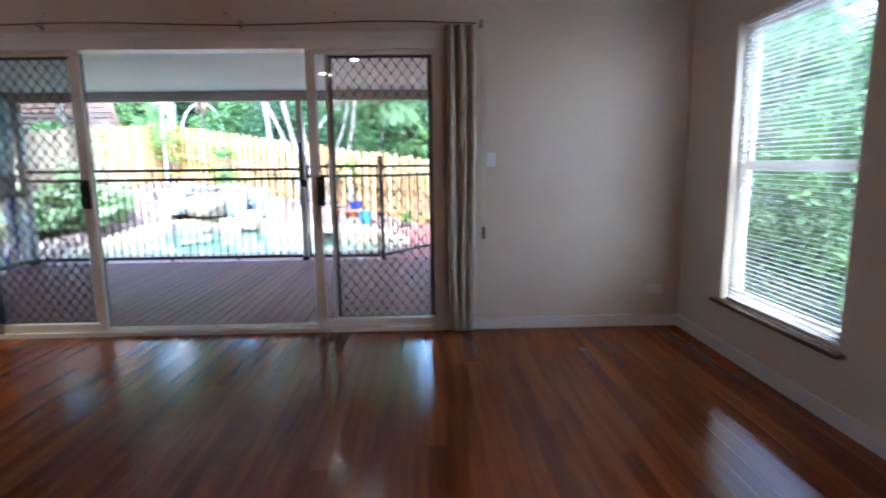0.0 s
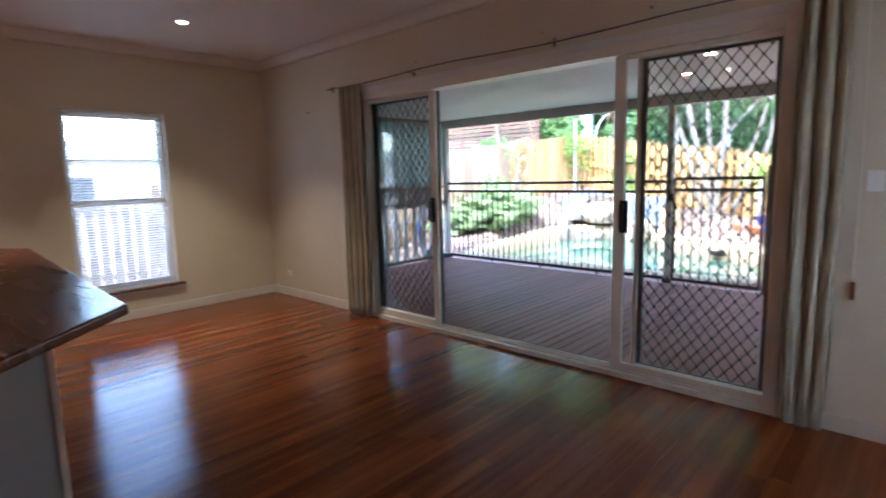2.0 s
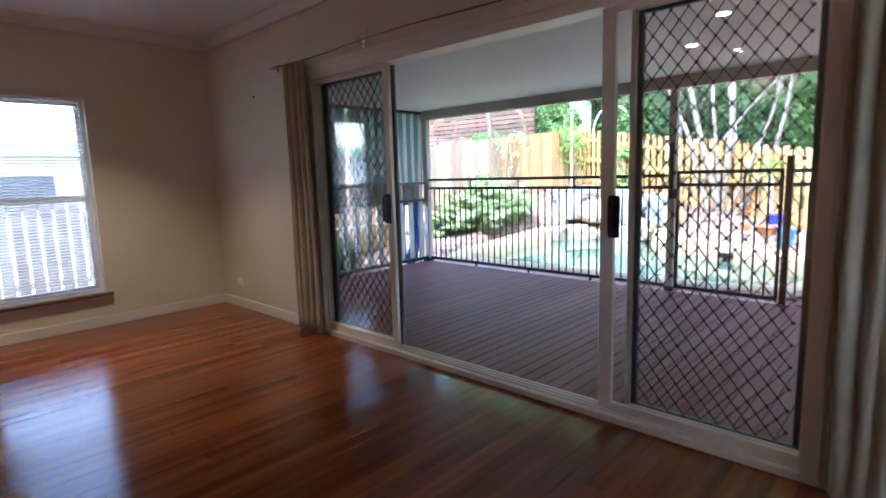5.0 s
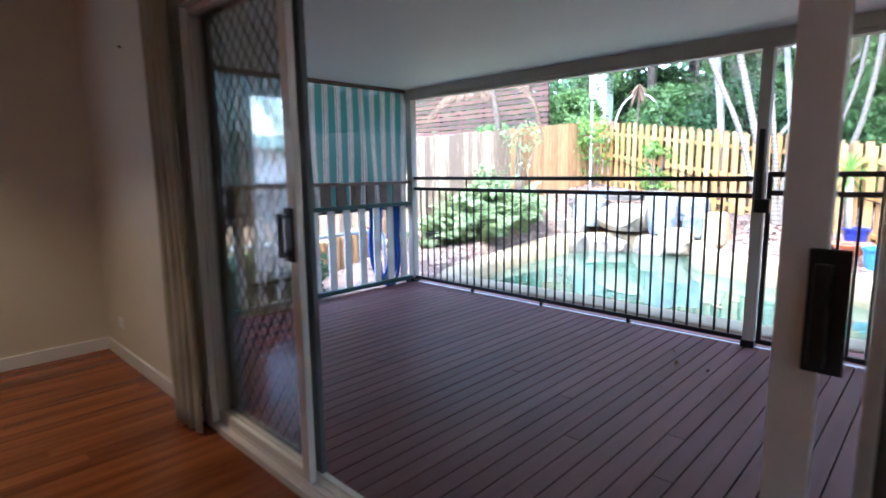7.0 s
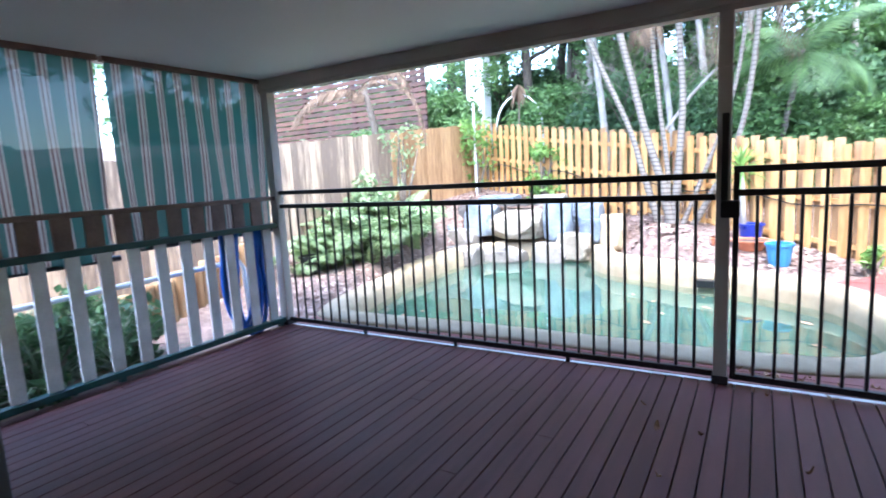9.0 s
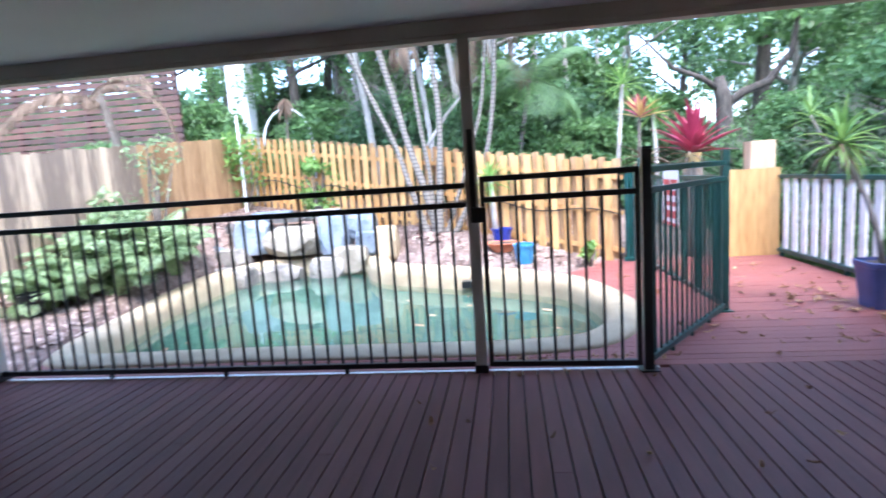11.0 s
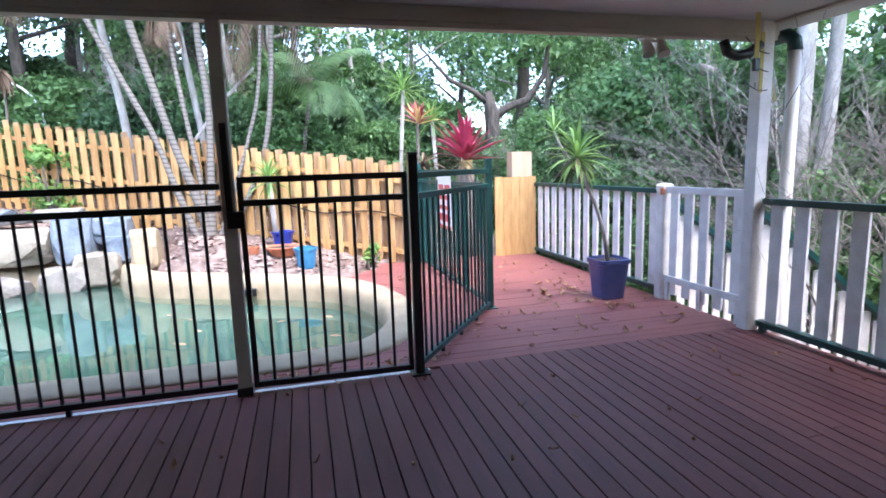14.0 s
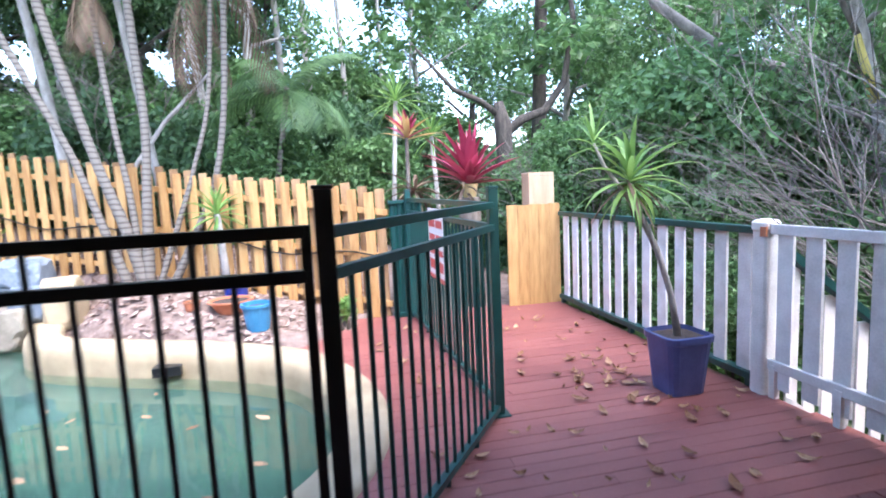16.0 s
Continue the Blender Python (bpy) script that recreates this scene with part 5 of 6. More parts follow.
# ---- foliage tools ----
def leaf_cloud(name, centres, per, spread, size, material, parent, seed, flat=0.5, label="", long=1.9):
    """Many small pointed leaves scattered in clumps round the centres."""
    rs = np.random.RandomState(seed)
    c = np.repeat(np.array(centres, float), per, axis=0)
    n = len(c)
    d = rs.normal(size=(n, 3))
    d /= np.linalg.norm(d, axis=1)[:, None]
    c = c + d * (rs.uniform(0.2, 1.0, (n, 1)) ** 0.5) * spread
    nrm = rs.normal(size=(n, 3)) * (1 - flat) + np.array([0, 0, 1.0]) * flat + d * 0.3
    nrm /= np.linalg.norm(nrm, axis=1)[:, None]
    ax = np.cross(nrm, rs.normal(size=(n, 3)))
    ax /= np.linalg.norm(ax, axis=1)[:, None] + 1e-9
    bx = np.cross(nrm, ax)
    s = size * rs.uniform(0.6, 1.3, (n, 1))
    L, Wd = ax * s * 0.5 * long, bx * s * 0.5
    v = np.stack([c - L, c - Wd + nrm * s * 0.12, c + L - nrm * s * 0.1, c + Wd + nrm * s * 0.12], 1).reshape(-1, 3)
    f = np.arange(n * 4).reshape(-1, 4)
    return raw(name, v.tolist(), f.tolist(), material, parent, label)


def limbs(rng, base, height, r, n, spread, start=0.4, wander=0.12):
    """A tapered trunk with limbs; returns the bmesh and the limb ends."""
    bm = bmesh.new()
    pts, rad = [], []
    x, y = base[0], base[1]
    for k in range(8):
        f = k / 7
        pts.append((x, y, base[2] + height * f))
        rad.append(r * (1.25 - f) if k else r * 1.5)
        x += rng.uniform(-wander, wander)
        y += rng.uniform(-wander, wander)
    tube(bm, pts, [max(q, r * 0.22) for q in rad], 9)
    ends = [Vector(pts[-1])]
    for k in range(n):
        f = start + (1 - start) * (k + rng.random()) / n
        i = min(6, int(f * 7))
        p = Vector(pts[i]).lerp(Vector(pts[i + 1]), f * 7 - i)
        a = k * 2.4 + rng.uniform(-0.4, 0.4)
        ln = spread * rng.uniform(0.6, 1.0) * (1.15 - 0.6 * f)
        e = p + Vector((math.cos(a) * ln, math.sin(a) * ln, ln * rng.uniform(0.15, 0.7)))
        m = p.lerp(e, 0.5) + Vector((rng.uniform(-0.1, 0.1), rng.uniform(-0.1, 0.1), rng.uniform(0, 0.15)))
        tube(bm, [p, m, e], [r * 0.42, r * 0.3, r * 0.12], 6)
        ends += [e, m.lerp(e, 0.4)]
    return bm, ends


def tree(base, height, r, n, spread, leaf, leaf_mat, bark, seed, label, per=60, clumps=3, start=0.4, puff=0.55, name="tree"):
    rng = random.Random(seed)
    t = thing(name, base, label, "tree", "bushland trees")
    bm, ends = limbs(rng, base, height, r, n, spread, start)
    part("trunk", bm, bark, t, smooth=True)
    cs = []
    for e in ends:
        for _ in range(clumps):
            cs.append(e + Vector((rng.gauss(0, 0.4), rng.gauss(0, 0.4), rng.gauss(0.1, 0.3))) * spread * 0.35)
    leaf_cloud("crown", cs, per, puff, leaf, leaf_mat, t, seed, 0.35)
    return t


def shrub(base, rx, ry, h, leaf, leaf_mat, seed, label, n=60, per=55, puff=0.3, name="shrub", twigs=7, category="shrub"):
    rng = random.Random(seed)
    t = thing(name, base, label, category, "bushland shrubs")
    cs = []
    for k in range(twigs):
        bm = bmesh.new()
        a = k * 2.4
        e = Vector(base) + Vector((math.cos(a) * rx * 0.7 * rng.random(), math.sin(a) * ry * 0.7 * rng.random(), h * rng.uniform(0.6, 0.95)))
        m = Vector(base).lerp(e, 0.5) + Vector((rng.uniform(-0.1, 0.1), rng.uniform(-0.1, 0.1), 0))
        tube(bm, [Vector(base) - Vector((0, 0, 0.1)), m, e], [0.03, 0.022, 0.008], 6)
        part("stem", bm, M_BARK, t)
    for k in range(n):
        a, q, z = rng.uniform(0, 2 * math.pi), rng.random() ** 0.5, rng.random()
        k2 = math.sqrt(max(0.1, 1 - (2 * z - 0.9) ** 2 * 0.8))
        cs.append(Vector(base) + Vector((math.cos(a) * rx * q * k2, math.sin(a) * ry * q * k2, 0.12 * h + 0.86 * h * z)))
    leaf_cloud("foliage", cs, per, puff, leaf, leaf_mat, t, seed, 0.4)
    return t


def copies(src, rows, seed):
    rng = random.Random(seed)
    for x, y, s in rows:
        z = garden(x, y) - 0.1
        m = Matrix.Translation((x, y, z)) @ Matrix.Rotation(rng.uniform(0, 6.28), 4, "Z") @ Matrix.Diagonal((s, s, s * rng.uniform(0.9, 1.15), 1))
        copy_thing(src, m)


# ---- bushland behind the fences ----
def at_ground(x, y, d=0.1):
    return (x, y, garden(x, y) - d)


TA = tree(at_ground(-5.0, 17.5), 7.5, 0.13, 13, 2.2, 0.072, M_LEAFD, M_DARKBARK, 31, "dense dark green bush tree behind the fence", 165)
TB = tree(at_ground(-10.5, 18.0), 6.5, 0.11, 12, 2.0, 0.07, M_LEAF, M_BARK, 32, "leafy green bush tree behind the fence", 150, start=0.25)
TC = tree(at_ground(5.6, 17.5), 8.0, 0.12, 11, 2.4, 0.085, M_LEAF, M_PALEBARK, 33, "open crowned gum tree with pale limbs", 80, start=0.45)
SA = shrub(at_ground(-3.0, 15.6), 1.3, 1.0, 2.2, 0.075, M_LEAF, 41, "dense green understorey shrub behind the fence", 80, 130, 0.36)
SB = shrub(at_ground(1.6, 15.2), 1.3, 1.1, 1.9, 0.072, M_LEAFD, 42, "dark green understorey shrub behind the fence", 80, 130, 0.36)
copies(TA, [(-8.2, 17.2, 1.0), (-2.6, 18.6, 1.05), (-6.9, 20.5, 1.2), (-12.5, 20.5, 1.2), (-3.9, 23.0, 1.35), (-9.8, 23.5, 1.4), (-16, 22, 1.4), (-14.0, 26, 1.6), (-6.2, 27, 1.6), (8.8, 20.5, 1.0), (11.5, 16.0, 0.9), (13.5, 21.5, 1.1), (12.5, 10.0, 0.9), (13.0, 5.0, 0.9), (-18, 16, 1.2), (-20, 10, 1.2), (-4.8, 20.5, 1.35), (-8.0, 26.0, 1.7), (-2.0, 27.0, 1.8), (6.5, 28.0, 1.5), (-3.2, 16.4, 0.9), (-6.0, 16.2, 0.95)], 1)
copies(TB, [(-3.6, 16.6, 0.85), (-6.9, 16.4, 0.8), (-1.2, 18.0, 0.8), (-13.5, 17.0, 1.0), (1.4, 23.5, 0.6), (5.0, 27.0, 0.65), (7.4, 24.0, 0.9), (7.6, 15.5, 0.85), (10.2, 13.6, 1.0), (9.2, 8.6, 0.7), (8.6, 2.2, 0.8), (-16.0, 13.0, 1.0), (12, 26, 1.2)], 2)
copies(TC, [(2.6, 20.0, 0.8), (6.4, 12.8, 0.75), (8.6, 17.5, 1.0), (-1.5, 15.9, 0.8), (7.0, 5.0, 0.7)], 3)
copies(SA, [(-5.2, 15.4, 1.0), (-1.0, 14.0, 0.85), (0.6, 14.6, 0.8), (-4.2, 17.0, 1.2), (-7.8, 15.2, 1.0), (3.2, 14.2, 0.9), (2.4, 17.0, 1.1), (5.0, 15.4, 1.1), (-1.6, 16.8, 1.2), (4.2, 18.5, 1.3), (6.6, 18.5, 1.4), (0.6, 18.5, 1.3), (8.5, 14.0, 1.5), (8.0, 10.0, 1.5), (8.2, 6.8, 1.4), (-9.0, 11.2, 0.58), (-8.6, 12.9, 0.60), (-9.0, 9.6, 0.6)], 4)
copies(SB, [(-2.2, 14.6, 0.9), (-4.0, 15.2, 0.95), (0.0, 16.2, 1.1), (2.6, 12.9, 0.7), (4.0, 13.0, 0.9), (3.6, 16.4, 1.2), (6.2, 16.2, 1.3), (-6.4, 17.4, 1.2), (-2.9, 17.2, 1.3), (1.4, 19.6, 1.5), (-0.4, 19.8, 1.5), (3.2, 20.6, 1.6), (6.4, 21.5, 1.7), (6.8, 7.4, 1.5), (7.4, 12.0, 1.6)], 5)
# broad bright shrubs that lean over the side railing
EA = shrub(at_ground(4.3, 10.9), 1.5, 1.5, 4.2, 0.062, M_LEAF, 51, "large green leafy shrub beyond the railing", 150, 150, 0.38)
EB = shrub(at_ground(4.4, 8.3), 1.0, 1.0, 2.6, 0.06, M_LEAF, 52, "leafy green shrub below the railing", 60, 130, 0.32)
copies(EA, [(6.0, 10.2, 0.95), (3.4, 12.6, 0.8), (5.2, 13.4, 1.0), (4.6, 2.6, 0.9), (5.0, 4.6, 0.9), (6.4, 8.2, 1.05)], 6)
copies(EB, [(3.6, 10.0, 0.8), (5.6, 7.4, 1.0), (3.4, 9.2, 0.7)], 7)
# far wooded ridge
rs = random.Random(77)
ridge = [(rs.uniform(-60, 70), 0, 0) for _ in range(520)]
ridge = [(x, 34 + 26 * rs.random(), 0) for x, _, _ in ridge]
ridge = [(x, y, garden(x, y) + rs.uniform(0.5, 3.2) + 0.05 * (y - 34)) for x, y in [(p[0], p[1]) for p in ridge]]
tagged(leaf_cloud("far_woods", ridge, 60, 2.2, 0.55, M_LEAFD, None, 78, 0.4), "distant dark wooded ridge", "woods", kind="stuff")


# ---- slender pale trunks ----
def pole_tree(x, y, h, r, lean, seed, label, crown=True):
    rng = random.Random(seed)
    b = at_ground(x, y)
    t = thing("slender_tree", b, label, "tree", "slender pale trees")
    bm = bmesh.new()
    pts = [(x + lean[0] * f + 0.06 * math.sin(5 * f + seed), y + lean[1] * f, b[2] + h * f) for f in [k / 8 for k in range(9)]]
    tube(bm, pts, [r * (1.15 - 0.6 * k / 8) for k in range(9)], 9)
    ends = []
    for k in range(5):
        p = Vector(pts[5 + k % 4])
        e = p + Vector((rng.uniform(-1.2, 1.2), rng.uniform(-1.0, 1.0), rng.uniform(0.4, 1.4)))
        tube(bm, [p, p.lerp(e, 0.5) + Vector((0, 0, 0.15)), e], [r * 0.4, r * 0.28, r * 0.1], 6)
        ends.append(e)
    part("trunk", bm, M_PALEBARK, t, smooth=True)
    if crown:
        leaf_cloud("crown", [e + Vector((rng.gauss(0, 0.4), rng.gauss(0, 0.4), rng.gauss(0, 0.3))) for e in ends for _ in range(5)], 45, 0.5, 0.13, M_LEAF, t, seed, 0.3)
    return t


PT = "slender pale barked tree standing behind the fence"
for k, (x, y, h, r, ln) in enumerate(((-0.62, 17.0, 8.5, 0.075, (-0.5, 0)), (-0.20, 17.0, 9, 0.085, (-0.35, 0)), (0.50, 17.2, 8, 0.06, (-0.3, 0)), (1.3, 18.5, 8, 0.05, (0.2, 0)), (-2.0, 15.4, 8, 0.07, (-0.6, 0)), (-4.6, 16.2, 8.5, 0.09, (0.1, 0)), (-5.6, 17.8, 8, 0.06, (0.2, 0)), (4.25, 8.15, 8.0, 0.11, (0.2, 0.3)), (4.5, 8.22, 8.0, 0.085, (0.5, 0.2)), (6.45, 9.5, 7.0, 0.075, (-2.3, 0)), (-3.5, 13.3, 7.5, 0.06, (-0.7, 0)), (-2.35, 13.2, 7.5, 0.05, (-0.6, 0)), (2.2, 19.5, 8, 0.05, (0.4, 0)))):
    pole_tree(x, y, h, r, ln, 60 + k, PT if y > 12 else "pale barked gum tree beside the verandah corner")


stem = thing("leaning_stem", at_ground(5.55, 9.5), "leaning pale stem with a yellow green sheath beyond the railing", "tree")
bm = bmesh.new()
tube(bm, [at_ground(5.55, 9.5), (5.5, 9.5, 0.6), (5.42, 9.5, 1.4), (5.25, 9.5, 2.0)], [0.075, 0.065, 0.06, 0.05], 9)
part("trunk", bm, M_PALEBARK, stem, smooth=True)
bm = bmesh.new()
tube(bm, [(5.25, 9.5, 2.0), (5.12, 9.5, 2.3), (4.98, 9.5, 2.65)], [0.055, 0.045, 0.03], 9)
part("sheath", bm, M_YELLOW, stem, "yellow green leaf sheath", True)
bm = bmesh.new()
tube(bm, [(4.98, 9.5, 2.65), (4.75, 9.5, 3.0), (4.4, 9.55, 3.5), (4.25, 9.6, 4.2)], [0.03, 0.028, 0.024, 0.012], 7)
tube(bm, [(5.36, 9.5, 1.6), (5.0, 9.45, 1.85), (4.6, 9.4, 1.95)], [0.03, 0.024, 0.012], 7)
part("branch", bm, M_TWIG, stem, smooth=True)


def old_tree():
    b = at_ground(2.95, 14.0)
    t = thing("old_tree", b, "dark trunked tree with a crooked side limb beyond the deck", "tree")
    bm = bmesh.new()
    tube(bm, [b, (2.93, 14.0, 1.2), (2.9, 14.0, 2.35), (2.82, 14.0, 2.75)], [0.17, 0.14, 0.15, 0.08], 10)
    tube(bm, [(2.92, 14.0, 2.2), (3.25, 14.0, 2.45), (3.7, 14.05, 2.6), (4.1, 14.1, 3.1), (4.3, 14.1, 4.2), (4.15, 14.2, 5.6)], [0.09, 0.08, 0.075, 0.06, 0.05, 0.03], 9)
    tube(bm, [(2.85, 14.0, 2.5), (2.5, 13.95, 2.75), (2.0, 13.9, 2.95), (1.4, 13.9, 3.6)], [0.06, 0.05, 0.04, 0.02], 8)
    tube(bm, [(4.45, 16.0, -0.8), (4.4, 16.0, 2.0), (4.55, 16.0, 5.0), (4.3, 16, 7.5)], [0.19, 0.16, 0.13, 0.08], 10)
    part("trunk", bm, M_DARKBARK, t, smooth=True)
    rng = random.Random(3)
    cs = [(rng.uniform(0.9, 6.2), rng.uniform(13.2, 16.5), rng.uniform(3.7, 6.5)) for _ in range(52)]
    leaf_cloud("crown", cs, 60, 0.42, 0.12, M_LEAF, t, 5, 0.35)
    bm = bmesh.new()
    tube(bm, [(6.2, 10.5, 2.3), (5.0, 11.2, 2.85), (4.2, 11.6, 3.6), (3.7, 12, 5.0)], [0.10, 0.085, 0.07, 0.04], 8)
    tube(bm, [(6.8, 10.4, -1.6), (6.5, 10.4, 0.8), (6.2, 10.5, 2.3)], [0.16, 0.13, 0.10], 8)
    part("leaning_limb", bm, M_TWIG, t, smooth=True)
    return t


old_tree()


# ---- palms ----
M_RING, _nt, _b = _nodes("ringed_palm_trunk")
_N, _K = _nt.nodes.new, _nt.links.new
_g, _w, _r = _N("ShaderNodeNewGeometry"), _N("ShaderNodeTexWave"), _N("ShaderNodeValToRGB")
_w.bands_direction, _w.inputs["Scale"].default_value, _w.inputs["Distortion"].default_value = "Z", 5.0, 3.0
_r.color_ramp.elements[0].color, _r.color_ramp.elements[1].color = (0.075, 0.062, 0.05, 1), (0.15, 0.132, 0.11, 1)
_r.color_ramp.elements[0].position, _r.color_ramp.elements[1].position = 0.05, 0.45
_K(_g.outputs["Position"], _w.inputs["Vector"]), _K(_w.outputs["Fac"], _r.inputs["Fac"]), _K(_r.outputs["Color"], _b.inputs["Base Color"])
_b.inputs["Roughness"].default_value = 0.85


def frond(verts, faces, base, heading, rise_, length, droop, leaf=0.42, n=26, wide=0.022, hang=0.5):
    """A feathered palm frond: a bowed midrib with paired narrow leaflets."""
    p = Vector(base)
    h = Vector((math.cos(heading), math.sin(heading), 0))
    side = Vector((-h.y, h.x, 0))
    ang = rise_
    for i in range(n):
        f = i / n
        d = h * math.cos(ang) + Vector((0, 0, math.sin(ang)))
        q = p + d * (length / n)
        up = d.cross(side) * -1
        a = len(verts)
        verts.extend([tuple(p - side * 0.008), tuple(p + side * 0.008), tuple(q + side * 0.007), tuple(q - side * 0.007)])
        faces.append((a, a + 1, a + 2, a + 3))
        L = leaf * math.sin(math.pi * (0.12 + 0.85 * f)) + 0.04
        for s in (-1, 1):
            tip = p + side * s * L * 0.85 + d * L * 0.45 - Vector((0, 0, hang * L)) + up * 0.02
            mid = p.lerp(tip, 0.5) + Vector((0, 0, 0.10 * L))
            a = len(verts)
            verts.extend([tuple(p), tuple(mid - d * wide), tuple(tip), tuple(mid + d * wide)])
            faces.append((a, a + 1, a + 2, a + 3))
        p = q
        ang -= droop / n * (0.4 + 1.2 * f)


palm = thing("palm_clump", (-2.15, 11.55, garden(-2.15, 11.55)), "clump of slender grey ringed palm trunks splaying from the mulch", "palm")
_rng = random.Random(14)
gz = garden(-2.15, 11.55) - 0.06
heads = []


def along(points, f):
    """A point at the share f of a polyline, smoothed."""
    k = f * (len(points) - 1)
    i = min(int(k), len(points) - 2)
    u = k - i
    p = [Vector(points[max(0, min(len(points) - 1, j))]) for j in (i - 1, i, i + 1, i + 2)]
    return 0.5 * (2 * p[1] + (p[2] - p[0]) * u + (2 * p[0] - 5 * p[1] + 4 * p[2] - p[3]) * u * u + (3 * p[1] - p[0] - 3 * p[2] + p[3]) * u ** 3)


for way, r, lean in (
    (((-2.36, gz), (-2.60, 1.15), (-2.82, 1.85), (-3.23, 2.76), (-4.05, 4.6)), 0.042, 0.3), (((-2.20, gz), (-2.36, 1.05), (-2.58, 1.76), (-2.76, 2.45), (-3.02, 3.5), (-3.3, 5.2)), 0.055, 0.3),
    (((-2.18, gz), (-2.13, 1.3), (-2.10, 2.2), (-2.17, 3.1), (-2.28, 5.4)), 0.05, 0.5), (((-2.08, gz), (-1.80, 1.15), (-1.62, 1.7), (-1.41, 2.55), (-1.25, 4.4)), 0.028, 0.3),
    (((-1.94, gz), (-1.66, 0.95), (-1.42, 1.52), (-1.26, 2.41), (-1.15, 4.0)), 0.038, 0.3), (((-2.26, gz), (-2.28, 1.2), (-2.42, 2.2), (-2.55, 3.4), (-2.6, 5.6)), 0.035, 0.6)):
    bm = bmesh.new()
    pts, rad = [], []
    n = 60
    for k in range(n + 1):
        f = k / n
        p = along([(w[0], 0, w[1]) for w in way], f)
        pts.append((p.x, 11.55 + lean * f ** 1.5 + _rng.uniform(-0.003, 0.003), p.z))
        rad.append(r * (1.35 - 0.45 * min(1, f * 2.5)) * (1.05 if k % 2 else 0.97))
    tube(bm, pts, rad, 9)
    part("trunk", bm, M_RING, palm, smooth=True)
    heads.append(Vector(pts[-1]))
bm = bmesh.new()
tube(bm, [(-2.45, 12.4, 1.75), (-2.05, 12.4, 2.3), (-1.50, 12.35, 2.85)], [0.03, 0.027, 0.02], 7)
part("fallen_stem", bm, M_PALEBARK, palm, "thin pale dead stem leaning across the trunks")
verts, faces, dv, df = [], [], [], []
for hd in heads:
    for k in range(9):
        frond(verts, faces, hd, k * 0.7 + _rng.uniform(0, 0.4), _rng.uniform(0.2, 1.2), _rng.uniform(1.5, 2.1), _rng.uniform(1.3, 2.2))
    for k in range(2):
        frond(dv, df, hd - Vector((0, 0, 0.25)), _rng.uniform(0, 6.28), -0.8, _rng.uniform(1.0, 1.6), 1.0, 0.3, 18, 0.018, 0.9)
for hd, ln in ((Vector((-1.55, 12.0, 3.9)), 1.3), (Vector((-2.62, 12.0, 3.85)), 0.8)):
    for k in range(3):
        frond(dv, df, hd, k * 2.1, -1.1, ln, 0.5, 0.26, 22, 0.016, 1.2)
raw("fronds", verts, faces, M_PALM, palm)
raw("dead_fronds", dv, df, M_DRYPALM, palm, "hanging dry brown fronds")
sp = thing("young_palm", at_ground(-0.95, 13.6), "green feathery palm with a ringed stem behind the gate post", "palm")
verts, faces = [], []
bm = bmesh.new()
tube(bm, [at_ground(-0.95, 13.6), (-0.85, 13.5, 1.6), (-0.62, 13.4, 2.9)], [0.055, 0.045, 0.04], 8)
part("trunk", bm, M_RING, sp, smooth=True)
for k in range(13):
    frond(verts, faces, (-0.62, 13.4, 2.85), k * 0.6, _rng.uniform(-0.1, 1.2), _rng.uniform(1.1, 1.5), _rng.uniform(1.4, 2.2), 0.42)
raw("fronds", verts, faces, M_PALM, sp)
dead = thing("dead_palm_frond", (-6.75, 11.0, garden(-6.75, 11.0)), "dry brown palm frond drooping over the side fence", "palm frond")
bm = bmesh.new()
tube(bm, [(-7.6, 12.0, 0.2), (-7.6, 11.8, 2.3), (-7.5, 11.4, 3.0)], [0.08, 0.07, 0.05], 8)
part("stem", bm, M_BARK, dead, smooth=True)
verts, faces = [], []


def hanging(points, leaf, n):
    """A dry frond: a bowed rib whose leaflets hang straight down in a ragged curtain."""
    for i in range(n):
        p, q = along(points, i / n), along(points, (i + 1) / n)
        d = (q - p).normalized()
        side = Vector((-d.y, d.x, 0)).normalized() if abs(d.z) < 0.99 else Vector((0, 1, 0))
        a = len(verts)
        verts.extend([tuple(p - side * 0.015), tuple(p + side * 0.015), tuple(q + side * 0.012), tuple(q - side * 0.012)])
        faces.append((a, a + 1, a + 2, a + 3))
        for s_ in (-1, 1, -1, 1):
            L = leaf * _rng.uniform(0.6, 1.2)
            tip = p + side * s_ * L * _rng.uniform(0.1, 0.4) + d * L * _rng.uniform(0.2, 0.6) - Vector((0, 0, L * 0.8))
            mid = p.lerp(tip, 0.5) + side * s_ * 0.05 * L
            a = len(verts)
            verts.extend([tuple(p), tuple(mid - d * 0.014), tuple(tip), tuple(mid + d * 0.014)])
            faces.append((a, a + 1, a + 2, a + 3))


hanging([(-7.5, 11.2, 2.85), (-7.0, 10.95, 2.98), (-6.48, 10.8, 2.92), (-6.04, 10.8, 2.62), (-5.87, 10.8, 2.2), (-5.81, 10.8, 1.9)], 0.17, 60)
hanging([(-7.5, 11.5, 2.9), (-7.9, 11.2, 3.0), (-8.3, 10.9, 2.85), (-8.6, 10.7, 2.5)], 0.34, 40)
hanging([(-7.5, 11.6, 3.1), (-7.2, 11.5, 3.3), (-6.7, 11.3, 3.2), (-6.4, 11.2, 2.95)], 0.30, 40)
raw("thatch", verts, faces, M_DRYPALM, dead)
wp = thing("window_palm", at_ground(-7.4, 1.2), "dark palm fronds outside the west window", "palm")
bm = bmesh.new()
